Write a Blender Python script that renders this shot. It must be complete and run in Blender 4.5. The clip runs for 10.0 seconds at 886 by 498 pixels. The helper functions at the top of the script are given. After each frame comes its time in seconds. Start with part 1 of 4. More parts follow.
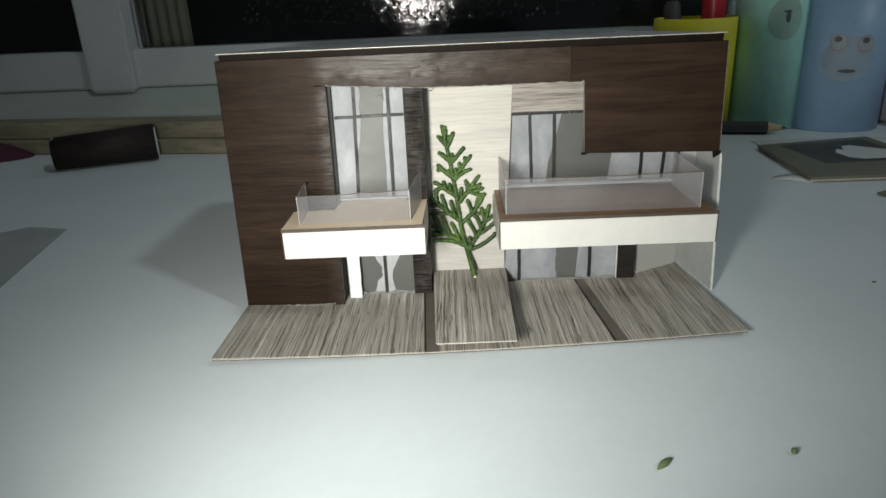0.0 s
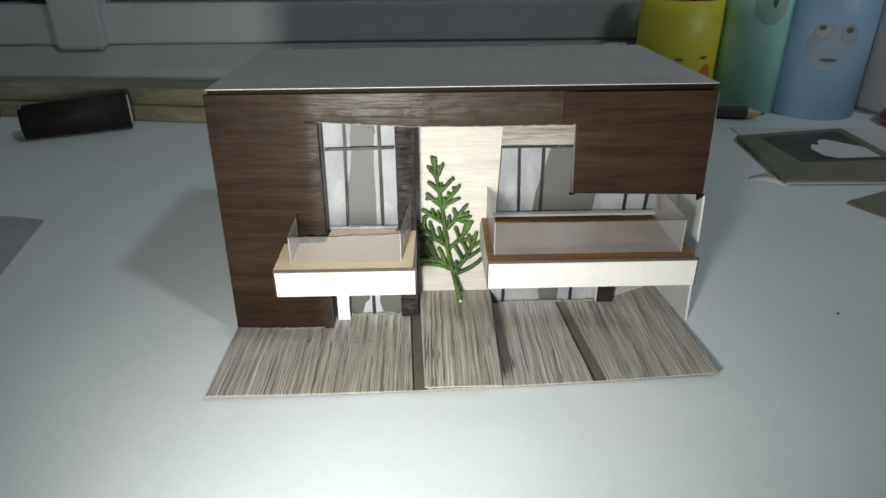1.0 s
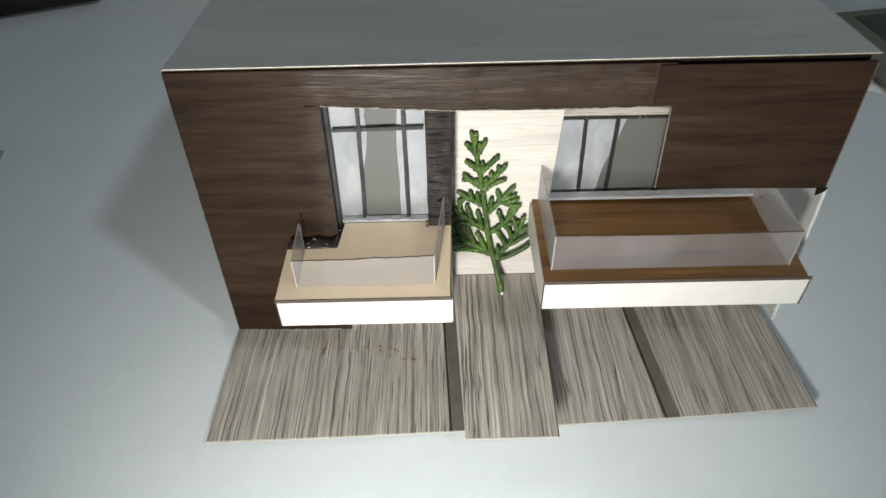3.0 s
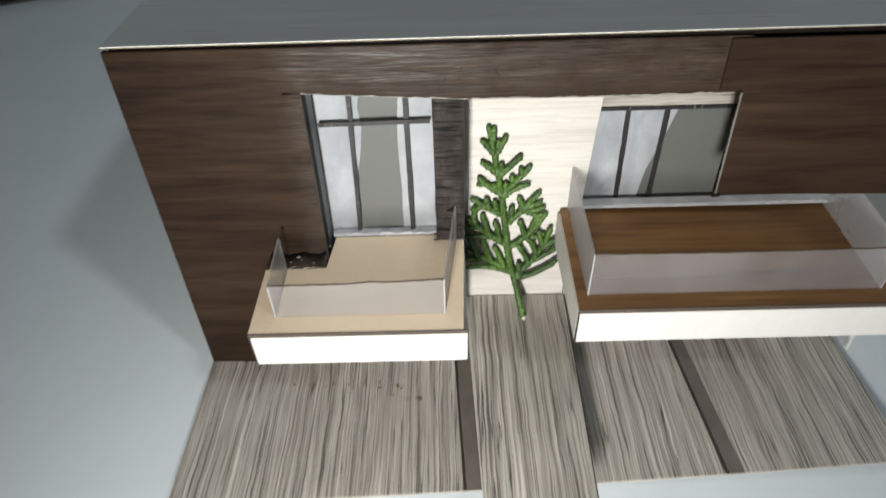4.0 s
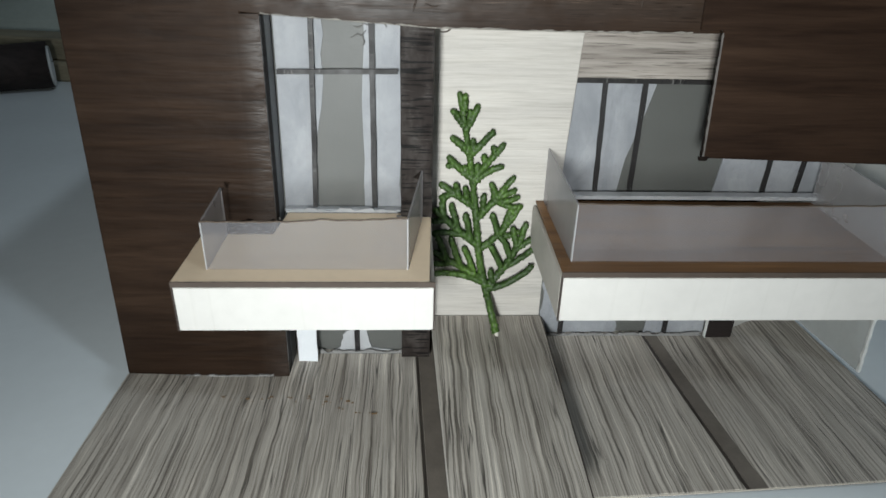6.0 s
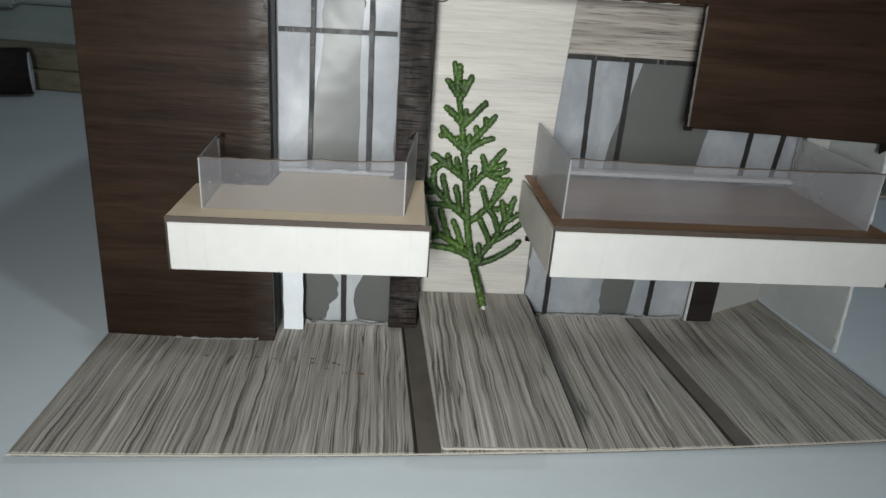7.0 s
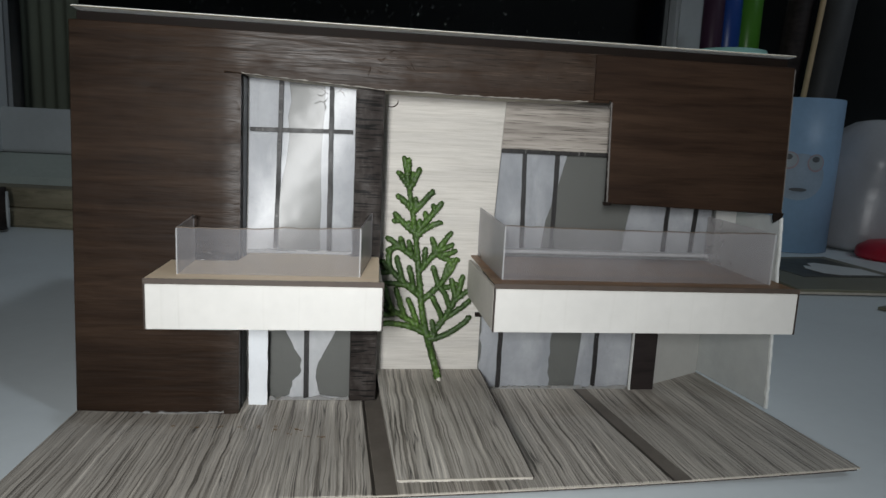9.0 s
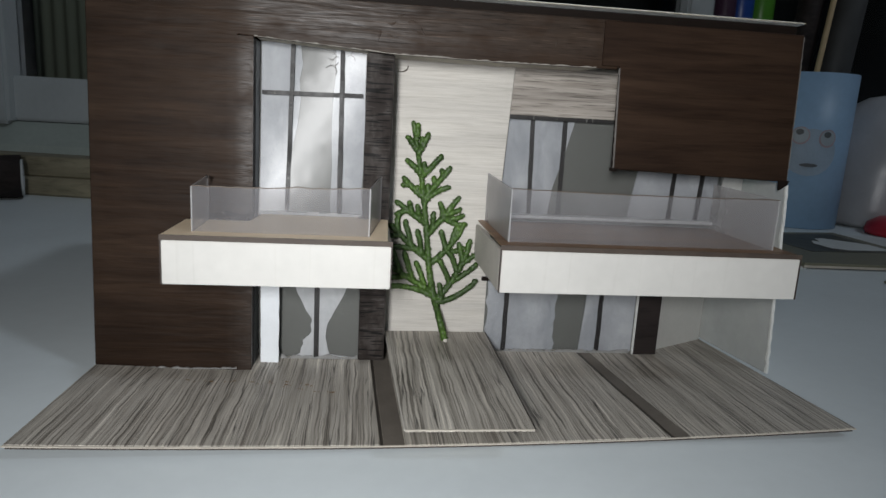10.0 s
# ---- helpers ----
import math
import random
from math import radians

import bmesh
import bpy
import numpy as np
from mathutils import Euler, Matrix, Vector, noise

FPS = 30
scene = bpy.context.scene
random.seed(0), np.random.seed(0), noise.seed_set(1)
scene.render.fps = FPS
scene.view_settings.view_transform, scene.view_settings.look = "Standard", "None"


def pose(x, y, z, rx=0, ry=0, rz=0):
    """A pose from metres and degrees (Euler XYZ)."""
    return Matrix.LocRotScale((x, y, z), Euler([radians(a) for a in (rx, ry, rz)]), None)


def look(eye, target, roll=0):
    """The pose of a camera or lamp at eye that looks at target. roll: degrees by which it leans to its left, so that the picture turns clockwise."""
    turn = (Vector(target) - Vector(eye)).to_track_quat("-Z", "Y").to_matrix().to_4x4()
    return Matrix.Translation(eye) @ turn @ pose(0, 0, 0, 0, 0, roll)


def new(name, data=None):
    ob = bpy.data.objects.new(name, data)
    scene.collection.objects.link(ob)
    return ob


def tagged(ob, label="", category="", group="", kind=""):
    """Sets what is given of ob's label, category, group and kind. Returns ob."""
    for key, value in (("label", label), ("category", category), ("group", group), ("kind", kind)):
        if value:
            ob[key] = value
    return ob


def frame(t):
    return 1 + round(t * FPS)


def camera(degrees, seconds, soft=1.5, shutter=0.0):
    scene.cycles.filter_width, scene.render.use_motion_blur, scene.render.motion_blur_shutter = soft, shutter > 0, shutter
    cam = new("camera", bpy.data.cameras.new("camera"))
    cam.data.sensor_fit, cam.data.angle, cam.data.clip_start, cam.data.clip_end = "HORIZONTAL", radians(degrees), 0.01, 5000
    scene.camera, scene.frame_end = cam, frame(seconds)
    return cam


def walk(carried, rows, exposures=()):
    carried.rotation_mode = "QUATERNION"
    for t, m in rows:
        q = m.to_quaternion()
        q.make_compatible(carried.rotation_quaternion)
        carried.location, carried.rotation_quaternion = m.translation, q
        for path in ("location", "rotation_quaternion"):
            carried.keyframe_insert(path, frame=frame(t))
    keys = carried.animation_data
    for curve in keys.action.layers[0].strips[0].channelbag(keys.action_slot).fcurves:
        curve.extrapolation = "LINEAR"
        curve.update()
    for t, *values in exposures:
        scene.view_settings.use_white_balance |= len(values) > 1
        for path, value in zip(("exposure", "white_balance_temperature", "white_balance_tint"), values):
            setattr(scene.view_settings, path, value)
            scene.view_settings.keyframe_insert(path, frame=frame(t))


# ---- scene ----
cam = camera(67.5, 10.0, soft=1.5, shutter=0.5)
# seconds, the eye, the point it looks at, roll
PATH = [
    (0, (0.00025, -0.00095, 0.08648), (-0.00306, 0.18595, 0.01538), -2.58),
    (0.5, (-0.00250, -0.00397, 0.09899), (-0.00309, 0.17980, 0.02007), -1.51),
    (1, (-0.00366, 0.00790, 0.11620), (0.00091, 0.18577, 0.02488), -0.35),
    (1.5, (-0.00665, 0.02332, 0.12633), (-0.00213, 0.19003, 0.01592), -0.82),
    (2, (-0.00773, 0.03771, 0.13084), (-0.00368, 0.19517, 0.00760), -0.42),
    (2.5, (-0.00850, 0.05333, 0.13515), (-0.00676, 0.20500, 0.00479), -0.95),
    (2.7, (-0.00863, 0.05864, 0.13590), (-0.00831, 0.20796, 0.00284), -1.32),
    (3.8, (-0.01142, 0.08699, 0.12078), (-0.00993, 0.23021, -0.01881), -0.52),
    (4, (-0.01007, 0.08911, 0.11808), (-0.01179, 0.23595, -0.01769), -1.84),
    (4.5, (-0.00856, 0.09051, 0.10450), (-0.00841, 0.25260, -0.01267), -0.49),
    (5, (-0.00739, 0.08979, 0.09506), (-0.00371, 0.25709, -0.01447), 0.46),
    (5.5, (-0.00712, 0.08257, 0.08591), (-0.00208, 0.25388, -0.01719), 1.01),
    (6, (-0.01036, 0.07929, 0.07912), (-0.00103, 0.25735, -0.01147), 1.54),
    (6.2, (-0.01130, 0.07949, 0.07679), (0.00139, 0.25753, -0.01345), 2.58),
    (7.3, (-0.01457, 0.06897, 0.06263), (0.00410, 0.25475, -0.00904), 4.23),
    (7.5, (-0.01406, 0.06816, 0.06214), (0.00309, 0.25452, -0.00840), 3.78),
    (8, (-0.01429, 0.06645, 0.06098), (0.00771, 0.25672, 0.00341), 4.05),
    (8.5, (-0.01293, 0.06066, 0.05763), (0.01197, 0.25430, 0.01423), 3.26),
    (9, (-0.01222, 0.05569, 0.05531), (0.01470, 0.25107, 0.02216), 2.76),
    (9.5, (-0.01193, 0.05409, 0.05408), (0.01326, 0.24848, 0.01434), 2.82),
    (10, (-0.01224, 0.05262, 0.05300), (0.01222, 0.24705, 0.01298), 3.23),
]
EXPOSURES = [(0.0, -0.1, 6500, 6), (0.5, -0.12, 6500, 6), (1.0, 0.16, 6500, 8), (1.5, 0.16, 6500, 9), (2.7, 0.22, 6500, 9), (4.0, 0.2, 6400, 10), (5.0, -0.04, 6250, 8), (6.0, -0.36, 6050, 7), (7.5, -0.66, 6100, 8), (10.0, -0.64, 6150, 11)]
walk(cam, [(t, look(eye, target, roll)) for t, eye, target, roll in PATH], EXPOSURES)

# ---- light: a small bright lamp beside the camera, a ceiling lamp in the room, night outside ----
world = bpy.data.worlds.new("night")
scene.world = world
world.use_nodes = True
world.node_tree.nodes["Background"].inputs[0].default_value = (0.35, 0.45, 0.6, 1)
world.node_tree.nodes["Background"].inputs[1].default_value = 0.012


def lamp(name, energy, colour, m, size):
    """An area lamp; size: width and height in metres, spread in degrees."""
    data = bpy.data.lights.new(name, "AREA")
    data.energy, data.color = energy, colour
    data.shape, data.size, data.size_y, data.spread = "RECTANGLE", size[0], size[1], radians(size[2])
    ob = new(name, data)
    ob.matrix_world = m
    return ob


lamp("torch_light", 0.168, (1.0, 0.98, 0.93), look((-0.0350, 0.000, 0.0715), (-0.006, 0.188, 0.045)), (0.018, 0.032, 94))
lamp("ceiling_light", 7.0, (0.86, 0.94, 1.0), look((1.17, -0.75, 1.70), (0.0, 0.22, 0.0)), (0.16, 0.16, 180))

# ---- materials ----
MM = 0.001


def nodes_of(name):
    m = bpy.data.materials.new(name)
    m.use_nodes = True
    nt = m.node_tree
    return m, nt, nt.nodes["Principled BSDF"], nt.nodes["Material Output"]


def add(nt, kind, **values):
    n = nt.nodes.new(kind)
    for key, value in values.items():
        n.inputs[key].default_value = value
    return n


def place(nt, scale, turn=(0, 0, 0)):
    """Position in metres, scaled per axis."""
    geo = nt.nodes.new("ShaderNodeNewGeometry")
    mp = add(nt, "ShaderNodeMapping", Scale=scale, Rotation=turn)
    nt.links.new(geo.outputs["Position"], mp.inputs["Vector"])
    return mp.outputs["Vector"]


def grain(nt, vec, scale, detail=6.0, rough=0.6, distort=0.0):
    n = add(nt, "ShaderNodeTexNoise", Scale=scale, Detail=detail, Roughness=rough, Distortion=distort)
    nt.links.new(vec, n.inputs["Vector"])
    return n.outputs["Fac"]


def ramp(nt, fac, stops):
    r = nt.nodes.new("ShaderNodeValToRGB")
    e = r.color_ramp.elements
    while len(e) < len(stops):
        e.new(0.5)
    for el, (p, c) in zip(e, stops):
        el.position, el.color = p, (*c, 1)
    nt.links.new(fac, r.inputs["Fac"])
    return r.outputs["Color"]


def mixed(nt, a, b, fac, mode="MIX"):
    m = nt.nodes.new("ShaderNodeMix")
    m.data_type, m.blend_type = "RGBA", mode
    if isinstance(fac, float):
        m.inputs[0].default_value = fac
    else:
        nt.links.new(fac, m.inputs[0])
    for sock, v in ((m.inputs[6], a), (m.inputs[7], b)):
        if isinstance(v, tuple):
            sock.default_value = (*v, 1)
        else:
            nt.links.new(v, sock)
    return m.outputs[2]


def bump(nt, bsdf, height, strength, distance):
    b = add(nt, "ShaderNodeBump", Strength=strength, Distance=distance)
    nt.links.new(height, b.inputs["Height"])
    nt.links.new(b.outputs["Normal"], bsdf.inputs["Normal"])


def rough_from(nt, bsdf, fac, lo, hi):
    r = add(nt, "ShaderNodeMapRange")
    r.inputs["To Min"].default_value, r.inputs["To Max"].default_value = lo, hi
    nt.links.new(fac, r.inputs["Value"])
    nt.links.new(r.outputs["Result"], bsdf.inputs["Roughness"])


def plain(name, colour, rough=0.6, vary=0.12, scale=60.0, metal=0.0, relief=0.15):
    """A surface of one colour with soft blotches, fine grain and relief."""
    m, nt, b, _ = nodes_of(name)
    vec = place(nt, (1, 1, 1))
    big, fine = grain(nt, vec, scale, 4), grain(nt, vec, scale * 14, 3)
    lo = tuple(c * (1 - vary) for c in colour)
    hi = tuple(min(1, c * (1 + vary)) for c in colour)
    c = ramp(nt, big, [(0.3, lo), (0.7, hi)])
    c = mixed(nt, c, ramp(nt, fine, [(0.3, tuple(x * (1 - vary * 0.6) for x in colour)), (0.7, hi)]), 0.35)
    nt.links.new(c, b.inputs["Base Color"])
    b.inputs["Metallic"].default_value = metal
    rough_from(nt, b, big, rough * 0.85, min(1, rough * 1.15))
    bump(nt, b, fine, relief, 0.0003)
    return m


def wood(name, scale, dark, mid, light, rough=0.45, lines=0.5, relief=0.25, tone=0.8, thread=0.0):
    """Printed wood-grain sheet: long streaks, thin dark lines and blotches. scale: grains a metre along x, y and z."""
    m, nt, b, _ = nodes_of(name)
    vec = place(nt, scale)
    streak = grain(nt, vec, 1.0, 5, 0.65, 0.6)
    fine = grain(nt, place(nt, tuple(s * 2.7 for s in scale)), 1.0, 3, 0.6, 0.3)
    blot = grain(nt, place(nt, tuple(18 + 0.10 * s for s in scale)), 1.0, 3)
    c = ramp(nt, streak, [(0.28, dark), (0.48, mid), (0.72, light)])
    thin = ramp(nt, fine, [(0.36, tuple(x * 0.45 for x in dark)), (0.47, (1, 1, 1))])
    c = mixed(nt, c, thin, lines, "MULTIPLY")
    c = mixed(nt, c, ramp(nt, blot, [(0.3, (0.62, 0.6, 0.6)), (0.7, (1.15, 1.13, 1.1))]), tone, "MULTIPLY")
    if thread:
        silk = grain(nt, place(nt, (95, 900, 2800)), 1.0, 4, 0.7, 0.3)
        c = mixed(nt, c, ramp(nt, silk, [(0.30, (0.5, 0.49, 0.48)), (0.47, (0.95,) * 3), (0.56, (1.0,) * 3), (0.72, (1.5, 1.48, 1.45))]), thread, "MULTIPLY")
    nt.links.new(c, b.inputs["Base Color"])
    rough_from(nt, b, fine, rough * 0.8, min(1, rough * 1.3))
    b.inputs["Specular IOR Level"].default_value = 0.22
    bump(nt, b, fine, relief, 0.0004)
    return m


def walnut(name, window_edge, lintel):
    """Walnut-print vinyl, creased and rubbed to short ticks beside the window (x up to window_edge) and on the lintel
    (z above), with lamp sheen painted paler there.
    """
    m = wood(name, (20, 600, 210), (0.0155, 0.0089, 0.0056), (0.0270, 0.0160, 0.0098), (0.043, 0.0262, 0.0163), 0.46, 0.22, 0.5, thread=0.5)
    nt = m.node_tree
    b = nt.nodes["Principled BSDF"]
    geo = nt.nodes.new("ShaderNodeNewGeometry")
    xyz = nt.nodes.new("ShaderNodeSeparateXYZ")
    nt.links.new(geo.outputs["Position"], xyz.inputs[0])

    def rise(axis, lo, hi):
        r = add(nt, "ShaderNodeMapRange")
        r.inputs["From Min"].default_value, r.inputs["From Max"].default_value = lo, hi
        nt.links.new(xyz.outputs[axis], r.inputs["Value"])
        return r.outputs["Result"]

    def calc(op, p, q):
        n = nt.nodes.new("ShaderNodeMath")
        n.operation = op
        for sock, v in zip(n.inputs, (p, q)):
            if isinstance(v, float):
                sock.default_value = v
            else:
                nt.links.new(v, sock)
        return n.outputs[0]

    zone = calc("MULTIPLY", rise("X", window_edge - 0.0050, window_edge), rise("X", 0.038, 0.034))
    low = rise("X", window_edge + 0.002, window_edge)
    zone = calc("MULTIPLY", zone, calc("MAXIMUM", low, rise("Z", lintel - 0.002, lintel + 0.003)))
    patch = grain(nt, place(nt, (120, 120, 160)), 1.0, 3)
    worn = calc("MULTIPLY", zone, ramp(nt, patch, [(0.32, (0.15,) * 3), (0.52, (1.0,) * 3)]))
    tick = grain(nt, place(nt, (170, 600, 4200)), 1.0, 2, 0.6, 0.15)
    old = b.inputs["Base Color"].links[0].from_socket
    # the greyer, paler base paints the lamp's sheen on the worn vinyl
    rubbed = mixed(nt, old, (0.070, 0.060, 0.052), 0.25)
    c = mixed(nt, old, rubbed, worn)
    c = mixed(nt, c, ramp(nt, tick, [(0.34, (0.38, 0.36, 0.34)), (0.42, (1.0, 1.0, 1.0)), (0.60, (1.0, 1.0, 1.0)), (0.70, (1.9, 1.9, 1.9))]), worn, "MULTIPLY")
    nt.links.new(c, b.inputs["Base Color"])
    old = b.inputs["Roughness"].links[0].from_socket
    gloss = add(nt, "ShaderNodeMapRange")
    gloss.inputs["To Min"].default_value, gloss.inputs["To Max"].default_value = 1.0, 0.78
    nt.links.new(worn, gloss.inputs["Value"])
    nt.links.new(calc("MULTIPLY", old, gloss.outputs["Result"]), b.inputs["Roughness"])
    shine = add(nt, "ShaderNodeMapRange")
    shine.inputs["To Min"].default_value, shine.inputs["To Max"].default_value = 0.09, 0.16
    nt.links.new(worn, shine.inputs["Value"])
    nt.links.new(shine.outputs["Result"], b.inputs["Specular IOR Level"])
    crease = grain(nt, place(nt, (90, 90, 150)), 1.0, 3, 0.5, 0.4)
    soft = add(nt, "ShaderNodeBump", Strength=0.28, Distance=0.0008)
    nt.links.new(crease, soft.inputs["Height"])
    hard = b.inputs["Normal"].links[0].from_node
    nt.links.new(soft.outputs["Normal"], hard.inputs["Normal"])
    return m


def worn_print(name, base, pale, scale, gloss, scuff=0.17):
    """Dark printed strip rubbed pale in patches, with short pale scratches across it."""
    m, nt, b, _ = nodes_of(name)
    patch = grain(nt, place(nt, (300, 300, 150)), 1.0, 4, 0.65)
    tick = grain(nt, place(nt, scale), 1.0, 1.5, 0.5, 0.25)
    where = grain(nt, place(nt, (260, 260, 320)), 1.0, 3)
    c = ramp(nt, patch, [(0.34, tuple(x * 0.75 for x in base)), (0.50, base), (0.68, pale)])
    c = mixed(nt, c, ramp(nt, tick, [(0.405, (0.12, 0.11, 0.11)), (0.435, (1.0, 1.0, 1.0))]), 1.0, "MULTIPLY")
    c = mixed(nt, c, ramp(nt, tick, [(0.60, (0.0,) * 3), (0.65, (scuff, scuff * 0.97, scuff * 0.94))]), ramp(nt, where, [(0.48, (0.0,) * 3), (0.62, (1.0,) * 3)]), "ADD")
    nt.links.new(c, b.inputs["Base Color"])
    rough_from(nt, b, patch, gloss * 1.7, gloss * 0.55)
    bump(nt, b, tick, 0.06, 0.0002)
    return m


def scaly(name):
    """Conifer scales: small pointed cells, each of its own green, darker in the joints."""
    m, nt, b, _ = nodes_of(name)
    v = add(nt, "ShaderNodeTexVoronoi", Scale=1.0)
    nt.links.new(place(nt, (1500, 1500, 1100)), v.inputs["Vector"])
    tone = grain(nt, place(nt, (110, 110, 110)), 1.0, 2)
    c = ramp(nt, tone, [(0.35, (0.037, 0.073, 0.018)), (0.55, (0.064, 0.123, 0.026)), (0.72, (0.104, 0.190, 0.036))])
    c = mixed(nt, c, ramp(nt, v.outputs["Distance"], [(0.15, (1.25, 1.25, 1.2)), (0.62, (0.55, 0.55, 0.5))]), 0.9, "MULTIPLY")
    nt.links.new(c, b.inputs["Base Color"])
    b.inputs["Roughness"].default_value = 0.48
    b.inputs["Specular IOR Level"].default_value = 0.35
    bump(nt, b, v.outputs["Distance"], 0.5, -0.0003)
    return m


def ash(name, low, high, line):
    """Grey wood-grain vinyl, its grain along y: pale streaks with thin wavy dark lines, other on each sheet."""
    m, nt, b, _ = nodes_of(name)
    info = nt.nodes.new("ShaderNodeObjectInfo")
    mul = nt.nodes.new("ShaderNodeMath")
    mul.operation = "MULTIPLY"
    mul.inputs[1].default_value = 37.0
    nt.links.new(info.outputs["Random"], mul.inputs[0])

    def own(scale):
        v = nt.nodes.new("ShaderNodeVectorMath")
        v.operation = "ADD"
        nt.links.new(place(nt, scale), v.inputs[0])
        nt.links.new(mul.outputs[0], v.inputs[1])
        return v.outputs[0]

    def bent(scale, wave, amount):
        """Grain coordinates whose lines wander sideways by a noise."""
        warp = nt.nodes.new("ShaderNodeVectorMath")
        warp.operation = "MULTIPLY_ADD"
        wob = add(nt, "ShaderNodeTexNoise", Scale=1.0, Detail=3.0, Roughness=0.55)
        nt.links.new(own(wave), wob.inputs["Vector"])
        nt.links.new(wob.outputs["Color"], warp.inputs[0])
        warp.inputs[1].default_value = (amount, 0, 0)
        nt.links.new(own(scale), warp.inputs[2])
        return warp.outputs[0]

    wave, drift = (170, 110, 110), 0.0009
    fibre = grain(nt, bent((2700, 24, 24), wave, 2700 * drift), 1.0, 3.0, 0.55)
    streak = grain(nt, bent((1000, 14, 14), wave, 1000 * drift), 1.0, 4, 0.6)
    vein = grain(nt, bent((560, 9, 9), wave, 560 * drift), 1.0, 2.0, 0.45)
    hair = grain(nt, own((8500, 110, 110)), 1.0, 2.0, 0.6)
    blot = grain(nt, own((55, 22, 22)), 1.0, 3)
    w, d = (1.0, 1.0, 1.0), (line,) * 3
    c = ramp(nt, streak, [(0.34, low), (0.5, tuple((p + q) / 2 for p, q in zip(low, high))), (0.64, high)])
    c = mixed(nt, c, ramp(nt, fibre, [(0.34, (0.35, 0.335, 0.32)), (0.41, (0.68, 0.665, 0.65)), (0.455, w), (0.57, w), (0.64, (1.36, 1.36, 1.35))]), 1.0, "MULTIPLY")
    c = mixed(nt, c, ramp(nt, hair, [(0.34, (0.62,) * 3), (0.48, w), (0.64, (1.12,) * 3)]), 0.55, "MULTIPLY")
    k = ramp(nt, vein, [(0.395, w), (0.41, d), (0.425, w), (0.485, w), (0.50, d), (0.512, w), (0.575, w), (0.59, d), (0.60, w)])
    fade = ramp(nt, grain(nt, own((230, 30, 30)), 1.0, 3), [(0.40, (0.0,) * 3), (0.56, (1.0,) * 3)])
    c = mixed(nt, c, k, fade, "MULTIPLY")
    c = mixed(nt, c, ramp(nt, blot, [(0.3, (0.80, 0.79, 0.78)), (0.7, (1.10, 1.10, 1.10))]), 0.9, "MULTIPLY")
    nt.links.new(c, b.inputs["Base Color"])
    b.inputs["Roughness"].default_value = 0.5
    bump(nt, b, hair, 0.3, 0.0002)
    return m


def wrinkled_card(name, colour):
    """White card with a few thin upright wrinkles and a faint grain."""
    m, nt, b, _ = nodes_of(name)
    ridge = grain(nt, place(nt, (120, 120, 5)), 1.0, 1)
    fine = grain(nt, place(nt, (420, 420, 420)), 1.0, 3)
    blot = grain(nt, place(nt, (60, 60, 60)), 1.0, 3)
    w = (1.0, 1.0, 1.0)
    line = ramp(nt, ridge, [(0.48, w), (0.497, (0.86, 0.85, 0.83)), (0.512, w)])
    c = ramp(nt, blot, [(0.3, tuple(x * 0.95 for x in colour)), (0.7, tuple(x * 1.04 for x in colour))])
    c = mixed(nt, c, line, 0.16, "MULTIPLY")
    c = mixed(nt, c, ramp(nt, fine, [(0.3, (0.95,) * 3), (0.7, (1.03,) * 3)]), 0.6, "MULTIPLY")
    nt.links.new(c, b.inputs["Base Color"])
    b.inputs["Roughness"].default_value = 0.55
    bump(nt, b, line, 0.25, 0.0003)
    return m


def tissue(name, low, high):
    """Crumpled tissue paper: mottled, with soft creases."""
    m, nt, b, _ = nodes_of(name)
    soft = grain(nt, place(nt, (170, 170, 90)), 1.0, 4, 0.6, 0.4)
    fine = grain(nt, place(nt, (900, 900, 900)), 1.0, 3)
    c = ramp(nt, soft, [(0.32, low), (0.5, tuple((p + q) / 2 for p, q in zip(low, high))), (0.68, high)])
    c = mixed(nt, c, ramp(nt, fine, [(0.3, (0.92,) * 3), (0.7, (1.05,) * 3)]), 0.6, "MULTIPLY")
    nt.links.new(c, b.inputs["Base Color"])
    b.inputs["Roughness"].default_value = 0.7
    bump(nt, b, soft, 0.5, 0.0009)
    return m


def film(name, tint, body, rough, clear, relief=0.3, scale=25.0):
    """Thin plastic sheet: part clear, part milky, with a wavy gloss."""
    m, nt, b, out = nodes_of(name)
    b.inputs["Base Color"].default_value = (*body, 1)
    b.inputs["Roughness"].default_value = rough
    vec = place(nt, (1, 1, 1))
    bump(nt, b, grain(nt, vec, scale, 2), relief, 0.002)
    t = nt.nodes.new("ShaderNodeBsdfTransparent")
    t.inputs["Color"].default_value = (*tint, 1)
    mix = nt.nodes.new("ShaderNodeMixShader")
    smear = ramp(nt, grain(nt, vec, scale * 5, 4), [(0.3, (1 - clear - 0.06,) * 3), (0.75, (1 - clear + 0.06,) * 3)])
    nt.links.new(smear, mix.inputs[0])
    nt.links.new(t.outputs[0], mix.inputs[1])
    nt.links.new(b.outputs[0], mix.inputs[2])
    nt.links.new(mix.outputs[0], out.inputs["Surface"])
    return m


